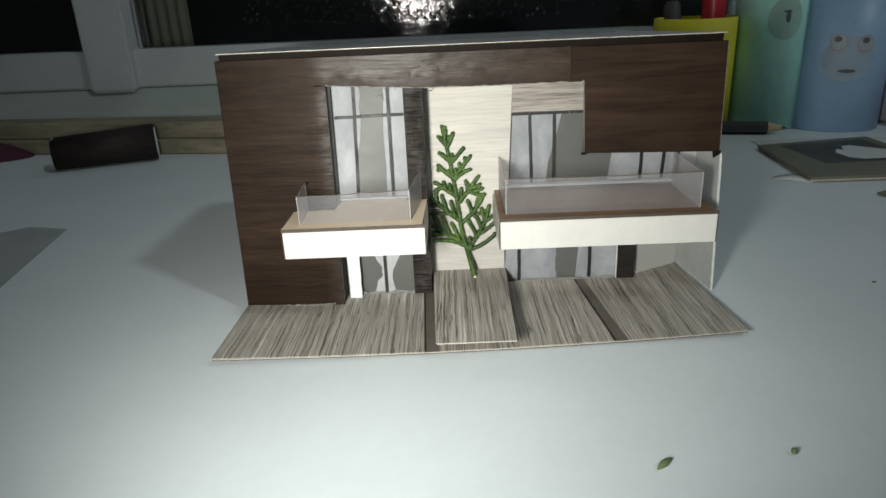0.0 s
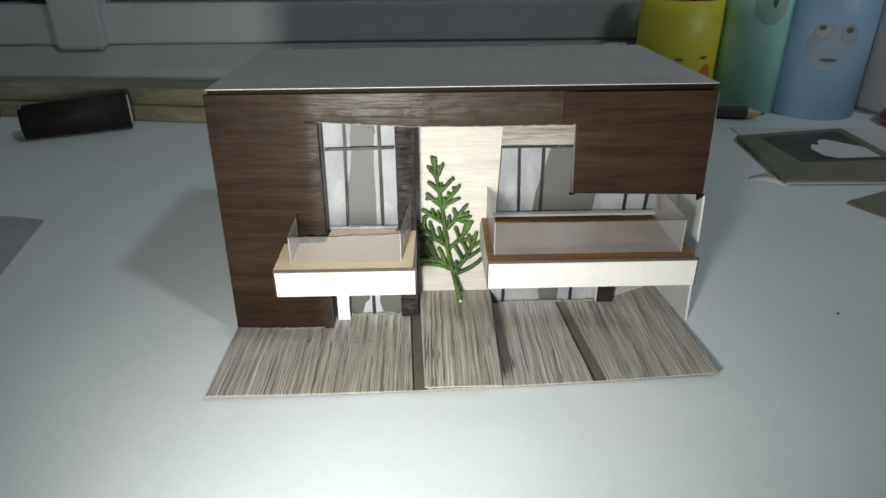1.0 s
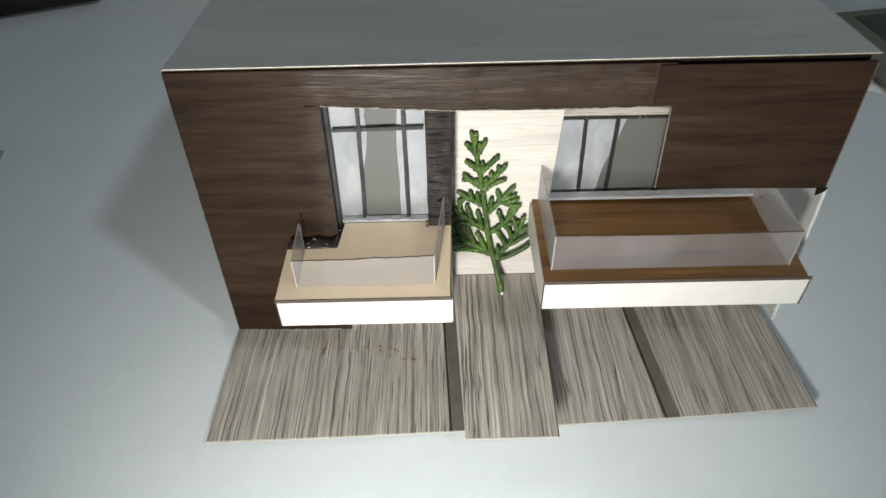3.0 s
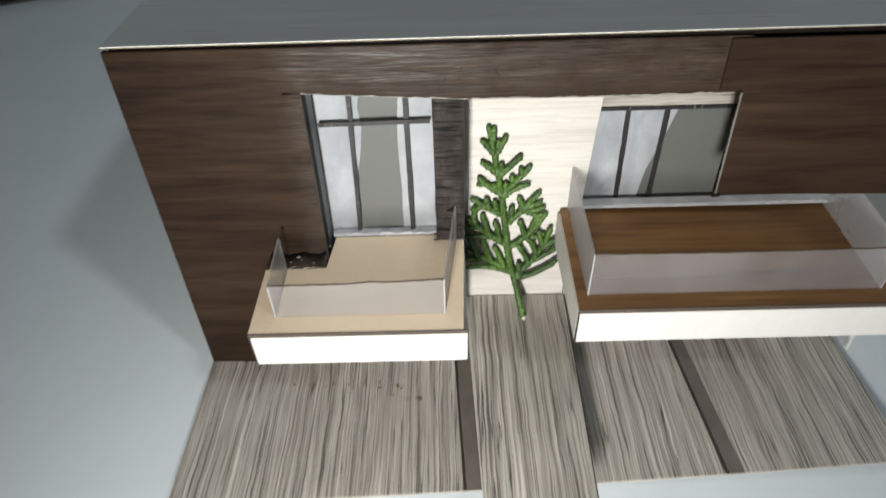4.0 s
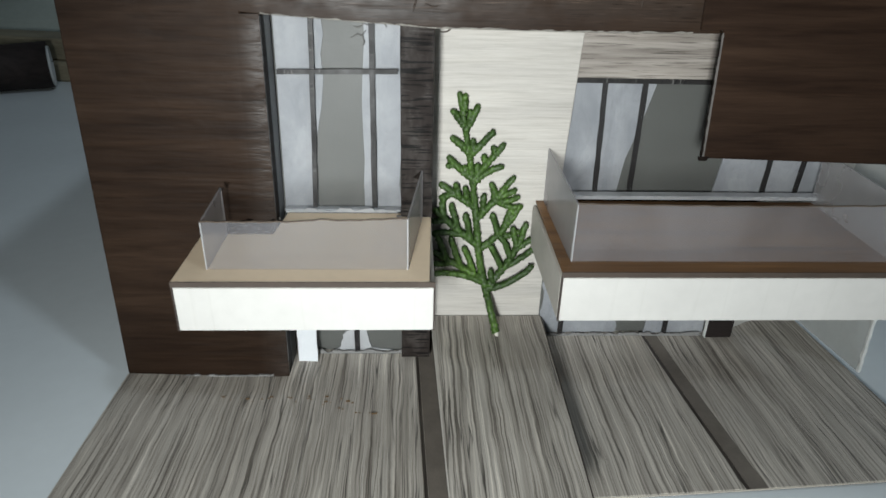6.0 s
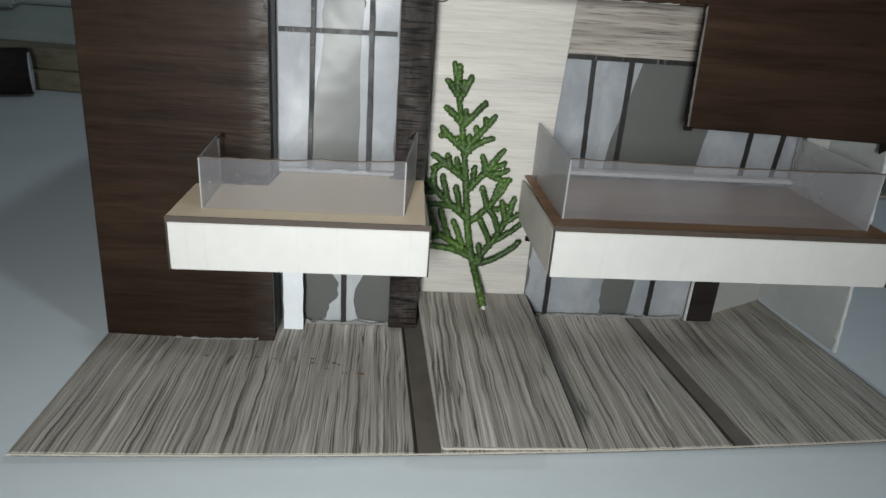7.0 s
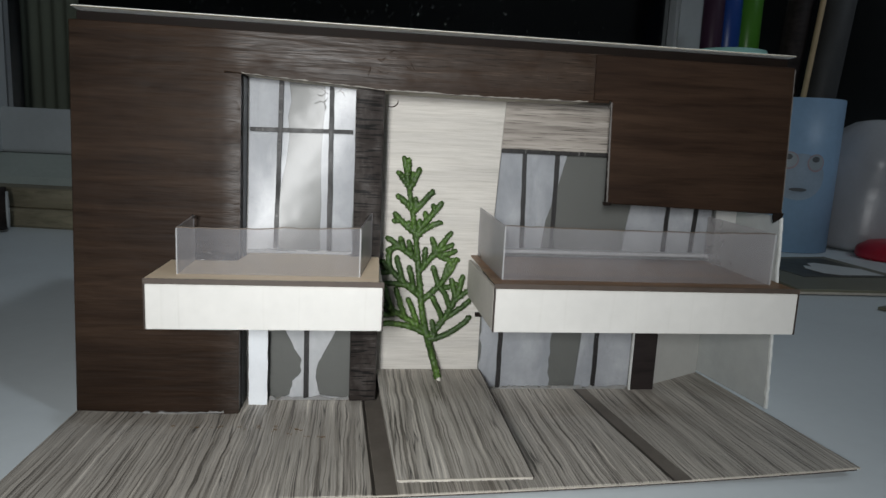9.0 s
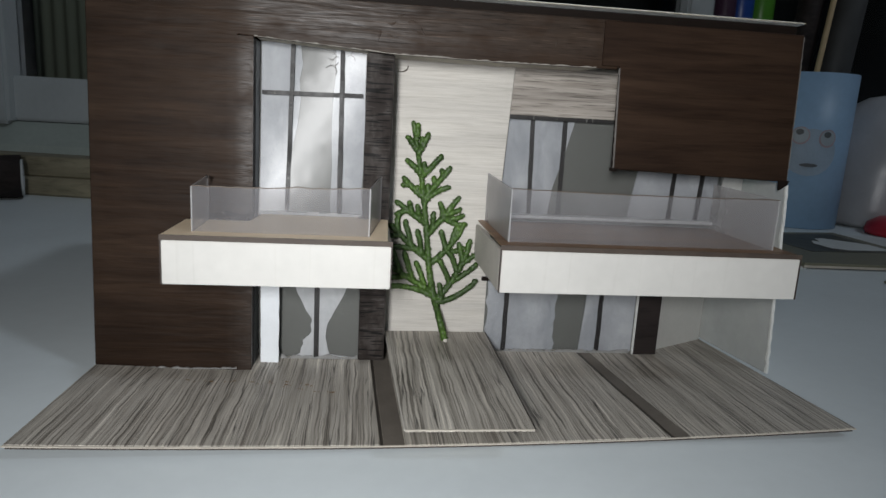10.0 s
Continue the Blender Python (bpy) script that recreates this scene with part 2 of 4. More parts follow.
def pane_glass(name, rough, weight, relief, scale, haze=0.0):
    """Clear pane: see-through, with a gloss that grows towards grazing; haze: how much of the gloss is spread wide."""
    m, nt, b, out = nodes_of(name)
    gl = nt.nodes.new("ShaderNodeBsdfGlossy")
    gl.inputs["Roughness"].default_value = rough
    wide = nt.nodes.new("ShaderNodeBsdfGlossy")
    wide.inputs["Roughness"].default_value = 0.42
    t = nt.nodes.new("ShaderNodeBsdfTransparent")
    vec = place(nt, (1, 1, 1))
    bp = add(nt, "ShaderNodeBump", Strength=relief, Distance=0.001)
    nt.links.new(grain(nt, vec, scale, 3), bp.inputs["Height"])
    both = add(nt, "ShaderNodeMixShader", Fac=haze)
    for k, lobe in ((1, gl), (2, wide)):
        nt.links.new(bp.outputs["Normal"], lobe.inputs["Normal"])
        nt.links.new(lobe.outputs[0], both.inputs[k])
    lw = add(nt, "ShaderNodeLayerWeight", Blend=weight)
    mix = nt.nodes.new("ShaderNodeMixShader")
    nt.links.new(lw.outputs["Fresnel"], mix.inputs[0])
    nt.links.new(t.outputs[0], mix.inputs[1])
    nt.links.new(both.outputs[0], mix.inputs[2])
    nt.links.new(mix.outputs[0], out.inputs["Surface"])
    return m


TABLE = plain("table_laminate", (0.69, 0.745, 0.765), 0.45, 0.05, 22.0, relief=0.05)
WALNUT = walnut("walnut_vinyl", -0.0332, 0.0640)
WORN = worn_print("worn_walnut_vinyl", (0.0215, 0.0165, 0.014), (0.043, 0.037, 0.033), (140, 500, 2500), 0.6, 0.03)
WORN.node_tree.nodes["Principled BSDF"].inputs["Specular IOR Level"].default_value = 0.2
BARPRINT = worn_print("worn_black_strip", (0.013, 0.012, 0.012), (0.026, 0.025, 0.024), (600, 600, 2600), 0.5, 0.07)
BARTICK = worn_print("ticked_black_strip", (0.012, 0.011, 0.010), (0.022, 0.020, 0.019), (2600, 700, 250), 0.5, 0.10)
ROOFTOP = wood("roof_vinyl", (9, 420, 110), (0.76, 0.755, 0.73), (0.79, 0.785, 0.76), (0.83, 0.83, 0.81), 0.28, 0.0, 0.05, tone=0.25)
ASH = ash("ash_vinyl", (0.31, 0.287, 0.251), (0.50, 0.47, 0.418), 0.18)
ASHDARK = ash("ash_vinyl_joint", (0.04, 0.034, 0.029), (0.075, 0.064, 0.055), 0.5)
ASHMID = plain("seam_shade_vinyl", (0.14, 0.124, 0.105), 0.6, 0.25, 260.0)
ASHX = wood("ash_vinyl_across", (38, 600, 1000), (0.17, 0.15, 0.13), (0.33, 0.305, 0.275), (0.43, 0.40, 0.365), 0.5, 0.6, 0.3)
CREAM = wood("cream_vinyl", (75, 600, 2500), (0.43, 0.41, 0.37), (0.53, 0.51, 0.47), (0.60, 0.58, 0.54), 0.5, 0.12, 0.3, tone=0.35)
FASCIA = wrinkled_card("fascia_card", (0.585, 0.572, 0.54))
BEIGE = plain("beige_card", (0.76, 0.615, 0.44), 0.5, 0.07, 60.0)
HONEY = wood("honey_vinyl", (18, 300, 300), (0.115, 0.057, 0.020), (0.185, 0.095, 0.035), (0.25, 0.136, 0.055), 0.35, 0.25, 0.2)
BLACKWOOD = wood("black_walnut_vinyl", (30, 200, 200), (0.012, 0.009, 0.009), (0.022, 0.017, 0.016), (0.036, 0.028, 0.026), 0.6, 0.3, 0.3)
EDGE = plain("card_edge", (0.44, 0.405, 0.345), 0.8, 0.2, 300.0)
WHITEEDGE = plain("torn_white_edge", (0.55, 0.56, 0.54), 0.6, 0.2, 500.0)
FRAYED = plain("frayed_card", (0.20, 0.185, 0.16), 0.7, 0.5, 700.0)
ROOFEDGE = plain("roof_card_edge", (0.21, 0.19, 0.125), 0.8, 0.3, 300.0)
DARKEDGE = plain("dark_card_edge", (0.035, 0.025, 0.02), 0.6, 0.25, 200.0)
BROWN = plain("brown_speck", (0.22, 0.14, 0.07), 0.6, 0.3, 300.0)
LIPDARK = plain("dark_card_and_shade", (0.010, 0.007, 0.0055), 0.6, 0.25, 200.0)
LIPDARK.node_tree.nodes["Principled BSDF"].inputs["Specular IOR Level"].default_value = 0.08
PANELNUT = wood("panel_walnut_vinyl", (20, 600, 260), (0.017, 0.0094, 0.0060), (0.028, 0.0160, 0.0098), (0.042, 0.0250, 0.0155), 0.5, 0.2, 0.5, thread=0.5)
PANELNUT.node_tree.nodes["Principled BSDF"].inputs["Specular IOR Level"].default_value = 0.12
BLACK = plain("black_strip", (0.013, 0.012, 0.012), 0.45, 0.3, 300.0)
ENDCARD = plain("grey_brown_card", (0.50, 0.475, 0.43), 0.6, 0.15, 120.0)
CUTGREY = plain("grey_cut_edge", (0.12, 0.11, 0.10), 0.6, 0.3, 400.0)
GREY = plain("grey_card", (0.094, 0.097, 0.090), 0.6, 0.06, 80.0)
PALEGREY = plain("pale_grey_card", (0.40, 0.40, 0.38), 0.6, 0.08, 60.0)
CURTAIN = tissue("white_tissue", (0.225, 0.238, 0.257), (0.335, 0.347, 0.364))
TISSUE = tissue("thick_white_tissue", (0.36, 0.37, 0.385), (0.48, 0.49, 0.50))
SILVER = plain("silver_strip", (0.42, 0.435, 0.45), 0.35, 0.3, 260.0)
ACETATE = film("frosted_acetate", (0.95, 0.945, 0.94), (0.41, 0.405, 0.425), 0.22, 0.85, 0.05, 8.0)
# milkier copy of the acetate: grazing light on the railing sides, as colour
ACETATE_LIT_END = film("frosted_acetate_lit_end", (0.93, 0.93, 0.94), (0.46, 0.45, 0.45), 0.3, 0.6, 0.05, 8.0)
CUTEDGE = film("acetate_cut_edge", (0.95, 0.95, 0.95), (0.5, 0.5, 0.5), 0.3, 0.45, 0.05, 8.0)
BEAD = plain("dull_glue_bead", (0.22, 0.22, 0.215), 0.35, 0.25, 300.0)
FOLDEDGE = plain("brown_card_edge", (0.055, 0.040, 0.030), 0.6, 0.3, 300.0)
GLUE = plain("dried_glue", (0.14, 0.13, 0.12), 0.08, 0.1, 200.0)
DARKGLUE = plain("dark_glue", (0.03, 0.022, 0.018), 0.22, 0.4, 500.0)
WHITESTRIP = plain("white_card_strip", (0.74, 0.77, 0.80), 0.5, 0.06, 200.0)
SHADOWFILM = film("shadow_film", (0.92, 0.92, 0.92), (0.4, 0.41, 0.41), 0.4, 0.85, 0.05, 10.0)
RIM = film("acetate_rim", (0.85, 0.80, 0.74), (0.13, 0.10, 0.075), 0.4, 0.3, 0.05, 8.0)
SIDEFILM = film("side_acetate", (0.93, 0.94, 0.93), (0.52, 0.53, 0.51), 0.3, 0.45)
PANE = pane_glass("window_film", 0.2, 0.16, 0.25, 45.0, 0.55)
STEM = scaly("frond_green")
ALU = plain("window_aluminium", (0.40, 0.43, 0.44), 0.4, 0.1, 25.0)
SILLM = plain("sill_stone", (0.33, 0.37, 0.34), 0.5, 0.15, 25.0)
TAN = wood("ledge_wood", (14, 200, 200), (0.22, 0.205, 0.14), (0.29, 0.265, 0.185), (0.36, 0.335, 0.24), 0.5, 0.2, 0.2)
NIGHT = plain("night_outside", (0.006, 0.008, 0.010), 0.9, 0.3, 3.0)
GLASS = pane_glass("room_glass", 0.05, 0.30, 0.35, 130.0)
DROP = pane_glass("water_drop", 0.02, 0.5, 0.0, 10.0)
WALLP = plain("room_wall", (0.42, 0.43, 0.42), 0.8, 0.06, 4.0)
CEILP = plain("room_ceiling", (0.6, 0.6, 0.58), 0.9, 0.04, 4.0)
DRAPE = plain("pale_drape", (0.20, 0.225, 0.165), 0.9, 0.15, 12.0)


# ---- helpers for meshes; all sizes in millimetres ----
def box(bm, x0, x1, y0, y1, z0, z1, bevel=0.0, shear=0.0):
    """A box; shear leans it back by so much per millimetre of height."""
    r = bmesh.ops.create_cube(bm, size=1.0)
    for v in r["verts"]:
        x = x0 if v.co.x < 0 else x1
        y = y0 if v.co.y < 0 else y1
        z = z0 if v.co.z < 0 else z1
        v.co = (x, y + shear * z, z)
    if bevel:
        edges = list({e for v in r["verts"] for e in v.link_edges})
        bmesh.ops.bevel(bm, geom=edges, offset=bevel, segments=2, affect="EDGES")


def slab(bm, outline, z0, z1, along="z", bevel=0.0):
    """A plate with a polygon outline: in x, y raised along z, or in x, z set along y, or in y, z set along x."""
    def at(a, b, c):
        return {"z": (a, b, c), "y": (a, c, b), "x": (c, a, b)}[along]
    lo = [bm.verts.new(at(a, b, z0)) for a, b in outline]
    hi = [bm.verts.new(at(a, b, z1)) for a, b in outline]
    n = len(outline)
    fs = [bm.faces.new(lo[::-1]), bm.faces.new(hi)]
    fs += [bm.faces.new((lo[i], lo[(i + 1) % n], hi[(i + 1) % n], hi[i])) for i in range(n)]
    bmesh.ops.recalc_face_normals(bm, faces=fs)
    if bevel:
        bmesh.ops.bevel(bm, geom=list({e for f in fs for e in f.edges}), offset=bevel, segments=1, affect="EDGES")


def tube(bm, path, radii, sides=8, cap=True):
    """A round rod along a path, with a radius at each point."""
    pts = [Vector(p) for p in path]
    rings = []
    for i, p in enumerate(pts):
        d = (pts[min(i + 1, len(pts) - 1)] - pts[max(i - 1, 0)]).normalized()
        u = d.orthogonal().normalized() if abs(d.y) > 0.9 else d.cross(Vector((0, 1, 0))).normalized()
        w = d.cross(u)
        rings.append([bm.verts.new(p + radii[i] * (math.cos(a) * u + math.sin(a) * w)) for a in (k * math.tau / sides for k in range(sides))])
    for a, b in zip(rings, rings[1:]):
        for k in range(sides):
            bm.faces.new((a[k], a[(k + 1) % sides], b[(k + 1) % sides], b[k]))
    if cap:
        bm.faces.new(rings[0][::-1])
        bm.faces.new(rings[-1])


def lathe(bm, profile, cx, cy, sides=48):
    """A turned body from (radius, height) pairs."""
    rings = [[bm.verts.new((cx + r * math.cos(k * math.tau / sides), cy + r * math.sin(k * math.tau / sides), z)) for k in range(sides)] for r, z in profile]
    for a, b in zip(rings, rings[1:]):
        for k in range(sides):
            bm.faces.new((a[k], a[(k + 1) % sides], b[(k + 1) % sides], b[k]))


def part(name, bm, material, parent=None, label="", smooth=False):
    """Links a bmesh, built in millimetres, as one mesh object under a thing or a part."""
    bmesh.ops.recalc_face_normals(bm, faces=bm.faces[:])
    me = bpy.data.meshes.new(name)
    off = Vector((0, 0, 0))
    p = parent
    while p:
        off += p.location
        p = p.parent
    for v in bm.verts:
        v.co = v.co * MM - off
    bm.to_mesh(me)
    bm.free()
    if smooth:
        me.polygons.foreach_set("use_smooth", [True] * len(me.polygons))
    me.materials.append(material)
    ob = new(name, me)
    ob.parent = parent
    return tagged(ob, label)


def thing(name, label, category, at, group="", kind=""):
    ob = new(name)
    ob.empty_display_size = 0.01
    ob.location = Vector(at) * MM
    return tagged(ob, label, category, group, kind)


def solid(name, material, label, category, *boxes, bevel=0.0, kind="", parent=None, shear=0.0):
    bm = bmesh.new()
    for b in boxes:
        box(bm, *b, bevel=bevel, shear=shear)
    ob = part(name, bm, material, parent, label)
    return tagged(ob, "", category, "", kind)


# ---- the room ----
table = thing("table", "pale bluish-white laminate table below the window", "table", (140, -48, -750))
solid("tabletop", TABLE, "", "", (-620, 900, -520, 457.8, -24, 0), bevel=2, parent=table)
for x in (-590, 830):
    for y in (-490, 388):
        solid("leg", ALU, "", "", (x, x + 40, y, y + 40, -750, -24.2), bevel=2, parent=table)
solid("floor", WALLP, "room floor", "floor", (-1700, 1900, -1700, 520, -770, -750), kind="structure")
solid("ceiling", CEILP, "room ceiling", "ceiling", (-1700, 1900, -1700, 520, 1760, 1780), kind="structure")
solid("wall_south", WALLP, "plain room wall", "wall", (-1700, 1900, -1720, -1700, -750, 1760), kind="structure")
solid("wall_west", WALLP, "plain room wall", "wall", (-1720, -1700, -1700, 520, -750, 1760), kind="structure")
solid("wall_east", WALLP, "plain room wall", "wall", (1900, 1920, -1700, 520, -750, 1760), kind="structure")
solid("wall_north", WALLP, "plain room wall below and above the window", "wall", (-1700, 1900, 500, 520, -750, 18), (-1700, 1900, 500, 520, 900, 1760), kind="structure")

# window behind the table: frame, mullions, panes, sill, ledge
win = thing("window_1", "grey aluminium window with dark night panes", "window", (0, 488, 34), kind="structure")
solid("window_frame", ALU, "", "", (-1700, 1900, 480, 500, 35, 61), (-1700, 1900, 480, 500, 860, 900), bevel=1.5, parent=win)
solid("mullion", ALU, "", "", (-250, -218, 472, 498, 33, 860), bevel=2, parent=win)
solid("mullion", ALU, "", "", (190, 213, 477, 498, 61.2, 860), bevel=2, parent=win)
for x0, x1 in ((-1700, -250), (-218, 190), (213, 1900)):
    ob = solid("pane", GLASS, "dark wet glass pane", "", (x0, x1, 489, 491, 61, 860), parent=win)
    ob.visible_shadow = False
bm = bmesh.new()
slab(bm, [(458, -30), (458, 15), (462, 22), (480, 34.5), (500, 35), (500, -30)], -1700, 1900, "x")
part("window_sill", bm, SILLM, win, "grey-green stone sill")
bm = bmesh.new()
slab(bm, [(-420, 454), (-100, 401), (-100, 424), (-420, 478)], 0, 9.5, bevel=1.2)
slab(bm, [(-420, 458), (-100, 405), (-100, 424), (-420, 478)], 9.5, 20, bevel=0.8)
ledge = part("wooden_ledge", bm, TAN, None, "yellowish wooden ledge behind the table")
tagged(ledge, "", "ledge", "", "structure")
solid("backdrop", NIGHT, "dark night outside the window", "backdrop", (-3000, 3000, 1500, 1510, -500, 2500), (-3000, 3000, 520.5, 1500, -510, -500), kind="structure")
bm = bmesh.new()
n = 26
front = [(-281 + 44 * i / n, 650 + 1.2 * math.sin(i * 1.1)) for i in range(n + 1)]
slab(bm, front + [(x, y + 1.5) for x, y in front[::-1]], -500, 1200)
tagged(part("drape", bm, DRAPE, None, "pale greenish drape hanging outside the glass", True), "", "drape")

# water drops on the panes
rng = random.Random(5)
bm = bmesh.new()
for i in range(1500):
    x = rng.gauss(-55, 100)
    z = 72 + abs(rng.gauss(0, 45))
    if x < -140 or x > 185:
        continue
    r = rng.uniform(0.35, 1.1)
    q = bmesh.ops.create_icosphere(bm, subdivisions=1, radius=r)
    for v in q["verts"]:
        v.co = (v.co.x + x, v.co.y * 0.6 + 488.9, v.co.z * rng.uniform(0.9, 1.5) + z)
tagged(part("water_drops", bm, DROP, None, "small water drops on the dark window pane", True), "", "drops", "", "stuff")

# ---- the model house ----
LEANING = 0.055
FY = 180.0


house = thing("model_house", "handmade card model of a two-storey house with walnut facade", "model house", (0, 180, 0))


def hpart(name, material, *boxes, bevel=0.15, shear=0.0, label="", parent=house):
    bm = bmesh.new()
    for b in boxes:
        box(bm, *b, bevel=bevel, shear=shear)
    return part(name, bm, material, parent, label)


def sloped(bm, outline, top_front, top_back, y_front, y_back, thick):
    """A thin sheet over an outline in x, y, whose height changes from front to back."""
    def h(y):
        return top_front + (top_back - top_front) * (y - y_front) / (y_back - y_front)
    hi = [bm.verts.new((x, y, h(y))) for x, y in outline]
    lo = [bm.verts.new((x, y, h(y) - thick)) for x, y in outline]
    n = len(outline)
    bm.faces.new(hi)
    bm.faces.new(lo[::-1])
    for i in range(n):
        bm.faces.new((lo[i], lo[(i + 1) % n], hi[(i + 1) % n], hi[i]))


# forecourt: a bowed card with wood-grain sheets glued on it
def base_h(x, y):
    """Height of the card's top: it rises towards the front and at both ends."""
    return max(0.14, 0.95 + 1.8 * ((x - 15) / 80) ** 2 - 0.03 * (y - 150))


def bowed(bm, quad, lift, thick, nx=14, ny=6):
    """A thin sheet that follows the bowed card, over four corners: front left, front right, back right, back left."""
    a, b, c, d = (Vector((*p, 0)) for p in quad)
    top, low = {}, {}
    for i in range(nx + 1):
        for j in range(ny + 1):
            p = a.lerp(b, i / nx).lerp(d.lerp(c, i / nx), j / ny)
            z = base_h(p.x, p.y) + lift
            top[i, j] = bm.verts.new((p.x, p.y, z))
            low[i, j] = bm.verts.new((p.x, p.y, max(0.02, z - thick)))
    for i in range(nx):
        for j in range(ny):
            bm.faces.new((top[i, j], top[i + 1, j], top[i + 1, j + 1], top[i, j + 1]))
            bm.faces.new((low[i, j], low[i, j + 1], low[i + 1, j + 1], low[i + 1, j]))
    rim = [(i, 0) for i in range(nx)] + [(nx, j) for j in range(ny)] + [(i, ny) for i in range(nx, 0, -1)] + [(0, j) for j in range(ny, 0, -1)]
    for k, l in zip(rim, rim[1:] + rim[:1]):
        bm.faces.new((low[k], low[l], top[l], top[k]))


bm = bmesh.new()
bowed(bm, [(-62.7, 146.5), (76.6, 152.9), (73.9, 205), (-62.6, 205)], 0.0, 0.22, 40, 10)
part("base_card", bm, EDGE, house, "cream-edged card base")
bm = bmesh.new()
bowed(bm, [(-62.4, 146.9), (76.2, 153.2), (73.7, 204.8), (-62.4, 204.8)], -0.24, 0.4, 40, 10)
part("under_sheet", bm, DARKEDGE, house, "dark backing of the card")
# the narrow dark strips paint the shadow that fades away from both seams
for name, material, o, lift in (("paving_sheet", ASH, [(-62.5, 146.75), (-8.4, 149.1), (-10.2, 204), (-62.4, 204)], 0.2),
                                ("joint_strip", ASHDARK, [(-8.3, 149.15), (-7.75, 149.17), (-9.55, 204), (-10.1, 204)], 0.05),
                                ("soiled_strip", ASHMID, [(-7.7, 149.17), (-4.4, 149.3), (-6.2, 204), (-9.5, 204)], 0.08),
                                ("paving_sheet", ASH, [(-4.3, 149.3), (15.3, 150.2), (15.6, 204.4), (-6.1, 204.4)], 0.12),
                                ("paving_sheet", ASH, [(15.4, 150.2), (41.0, 151.4), (37.3, 204.6), (15.7, 204.6)], 0.2),
                                ("joint_strip", ASHDARK, [(41.1, 151.4), (41.75, 151.43), (38.1, 204.6), (37.4, 204.6)], 0.05),
                                ("soiled_strip", ASHMID, [(41.8, 151.44), (44.6, 151.56), (40.6, 204.65), (38.15, 204.6)], 0.07),
                                ("paving_sheet", ASH, [(44.65, 151.56), (76.4, 153.05), (73.7, 204.7), (40.65, 204.7)], 0.1)):
    bm = bmesh.new()
    bowed(bm, o, lift, 0.16)
    part(name, bm, material, house, "grey wood-grain sheet or painted seam shadow")
bm = bmesh.new()
sloped(bm, [(-4.9, 143.9), (15.0, 144.0), (16.4, 195.6), (-6.4, 195.6)], 6.5, 4.4, 144, 196, 0.4)
step = part("entrance_step", bm, ASH, house, "raised grey wood-grain step")
bm = bmesh.new()
sloped(bm, [(-4.9, 143.75), (15.0, 143.85), (15.0, 144.1), (-4.9, 144.0)], 6.52, 6.5, 143, 145, 0.2)
part("cut_edge", bm, EDGE, step, "cream raw card edge")
bm = bmesh.new()
sloped(bm, [(-5.08, 143.9), (-4.88, 143.9), (-6.38, 195.4), (-6.58, 195.4)], 6.53, 4.43, 144, 196, 0.2)
part("cut_edge", bm, ENDCARD, step, "raw card edge")
bm = bmesh.new()
sloped(bm, [(14.98, 144.1), (15.25, 144.1), (16.65, 195.4), (16.38, 195.4)], 6.48, 4.38, 144, 196, 0.5)
part("cut_side", bm, DARKEDGE, step, "dark cut side")
bm = bmesh.new()
sloped(bm, [(-3.5, 157.0), (13.8, 157.0), (15.4, 195), (-5.4, 195)], 5.9, 3.8, 144, 196, 3.4)
part("step_core", bm, DARKEDGE, house)

# facade
bm = bmesh.new()
slab(bm, [(-62.5, 1.0), (-36.0, 1.0), (-36.0, 65.2), (-33.2, 65.0), (-20, 64.2), (-7, 63.4), (15, 63.2), (37.0, 63.4), (37.0, 72.7), (-62.5, 72.7)], FY, FY + 1.0, "y", 0.15)
for v in bm.verts:
    v.co.y += LEANING * v.co.z
lintel = part("facade_panel", bm, WALNUT, house, "creased walnut vinyl facade")
# the vinyl's end, rolled softly round into the window
bm = bmesh.new()
roll_line = [(-36.8 + 0.3 * k, -0.02 - 0.03 * 0.3 * k + 0.026 * (0.3 * k) ** 2) for k in range(13)]
slab(bm, roll_line + [(x, 0.9 + 0.3 * d) for x, d in roll_line[::-1]], 1.0, 65.0)
for v in bm.verts:
    v.co.y += FY + LEANING * v.co.z
part("rolled_edge", bm, WALNUT, lintel, "rolled glossy edge of the vinyl")
for xa, za, xb, zb, r in ((-10.5, 65.0, -9.6, 68.4, 0.16), (-9.6, 68.4, -6.2, 69.5, 0.2), (-6.2, 69.5, -2.0, 69.7, 0.16), (-9.8, 66.9, -5.2, 66.4, 0.13),
                          (-2.9, 69.4, -1.0, 66.4, 0.17), (-8.0, 70.4, -4.0, 70.8, 0.14), (-5.0, 68.2, -1.4, 67.6, 0.12), (24.0, 66.0, 24.5, 69.5, 0.14), (21.5, 68.6, 26.0, 68.4, 0.12)):
    bm = bmesh.new()
    fold = [(xa + (xb - xa) * k / 8, za + (zb - za) * k / 8 + 0.18 * math.sin(k * 1.9 + xa)) for k in range(9)]
    tube(bm, [(x, FY + 0.85 * r + LEANING * z, z) for x, z in fold], [r * 1.3 * (0.25 + 0.75 * math.sin(math.pi * k / 8)) for k in range(9)], 8)
    part("crumple", bm, WALNUT, lintel, "crumpled fold in the vinyl", True)
bm = bmesh.new()
low_line = [(-33.0, 65.0), (-20, 64.2), (-7, 63.4), (15, 63.2), (33.4, 63.38)]
rim = []
for (xa, za), (xb, zb) in zip(low_line, low_line[1:]):
    k = int((xb - xa) * 1.2)
    rim += [(xa + (xb - xa) * i / k, za + (zb - za) * i / k) for i in range(k)]
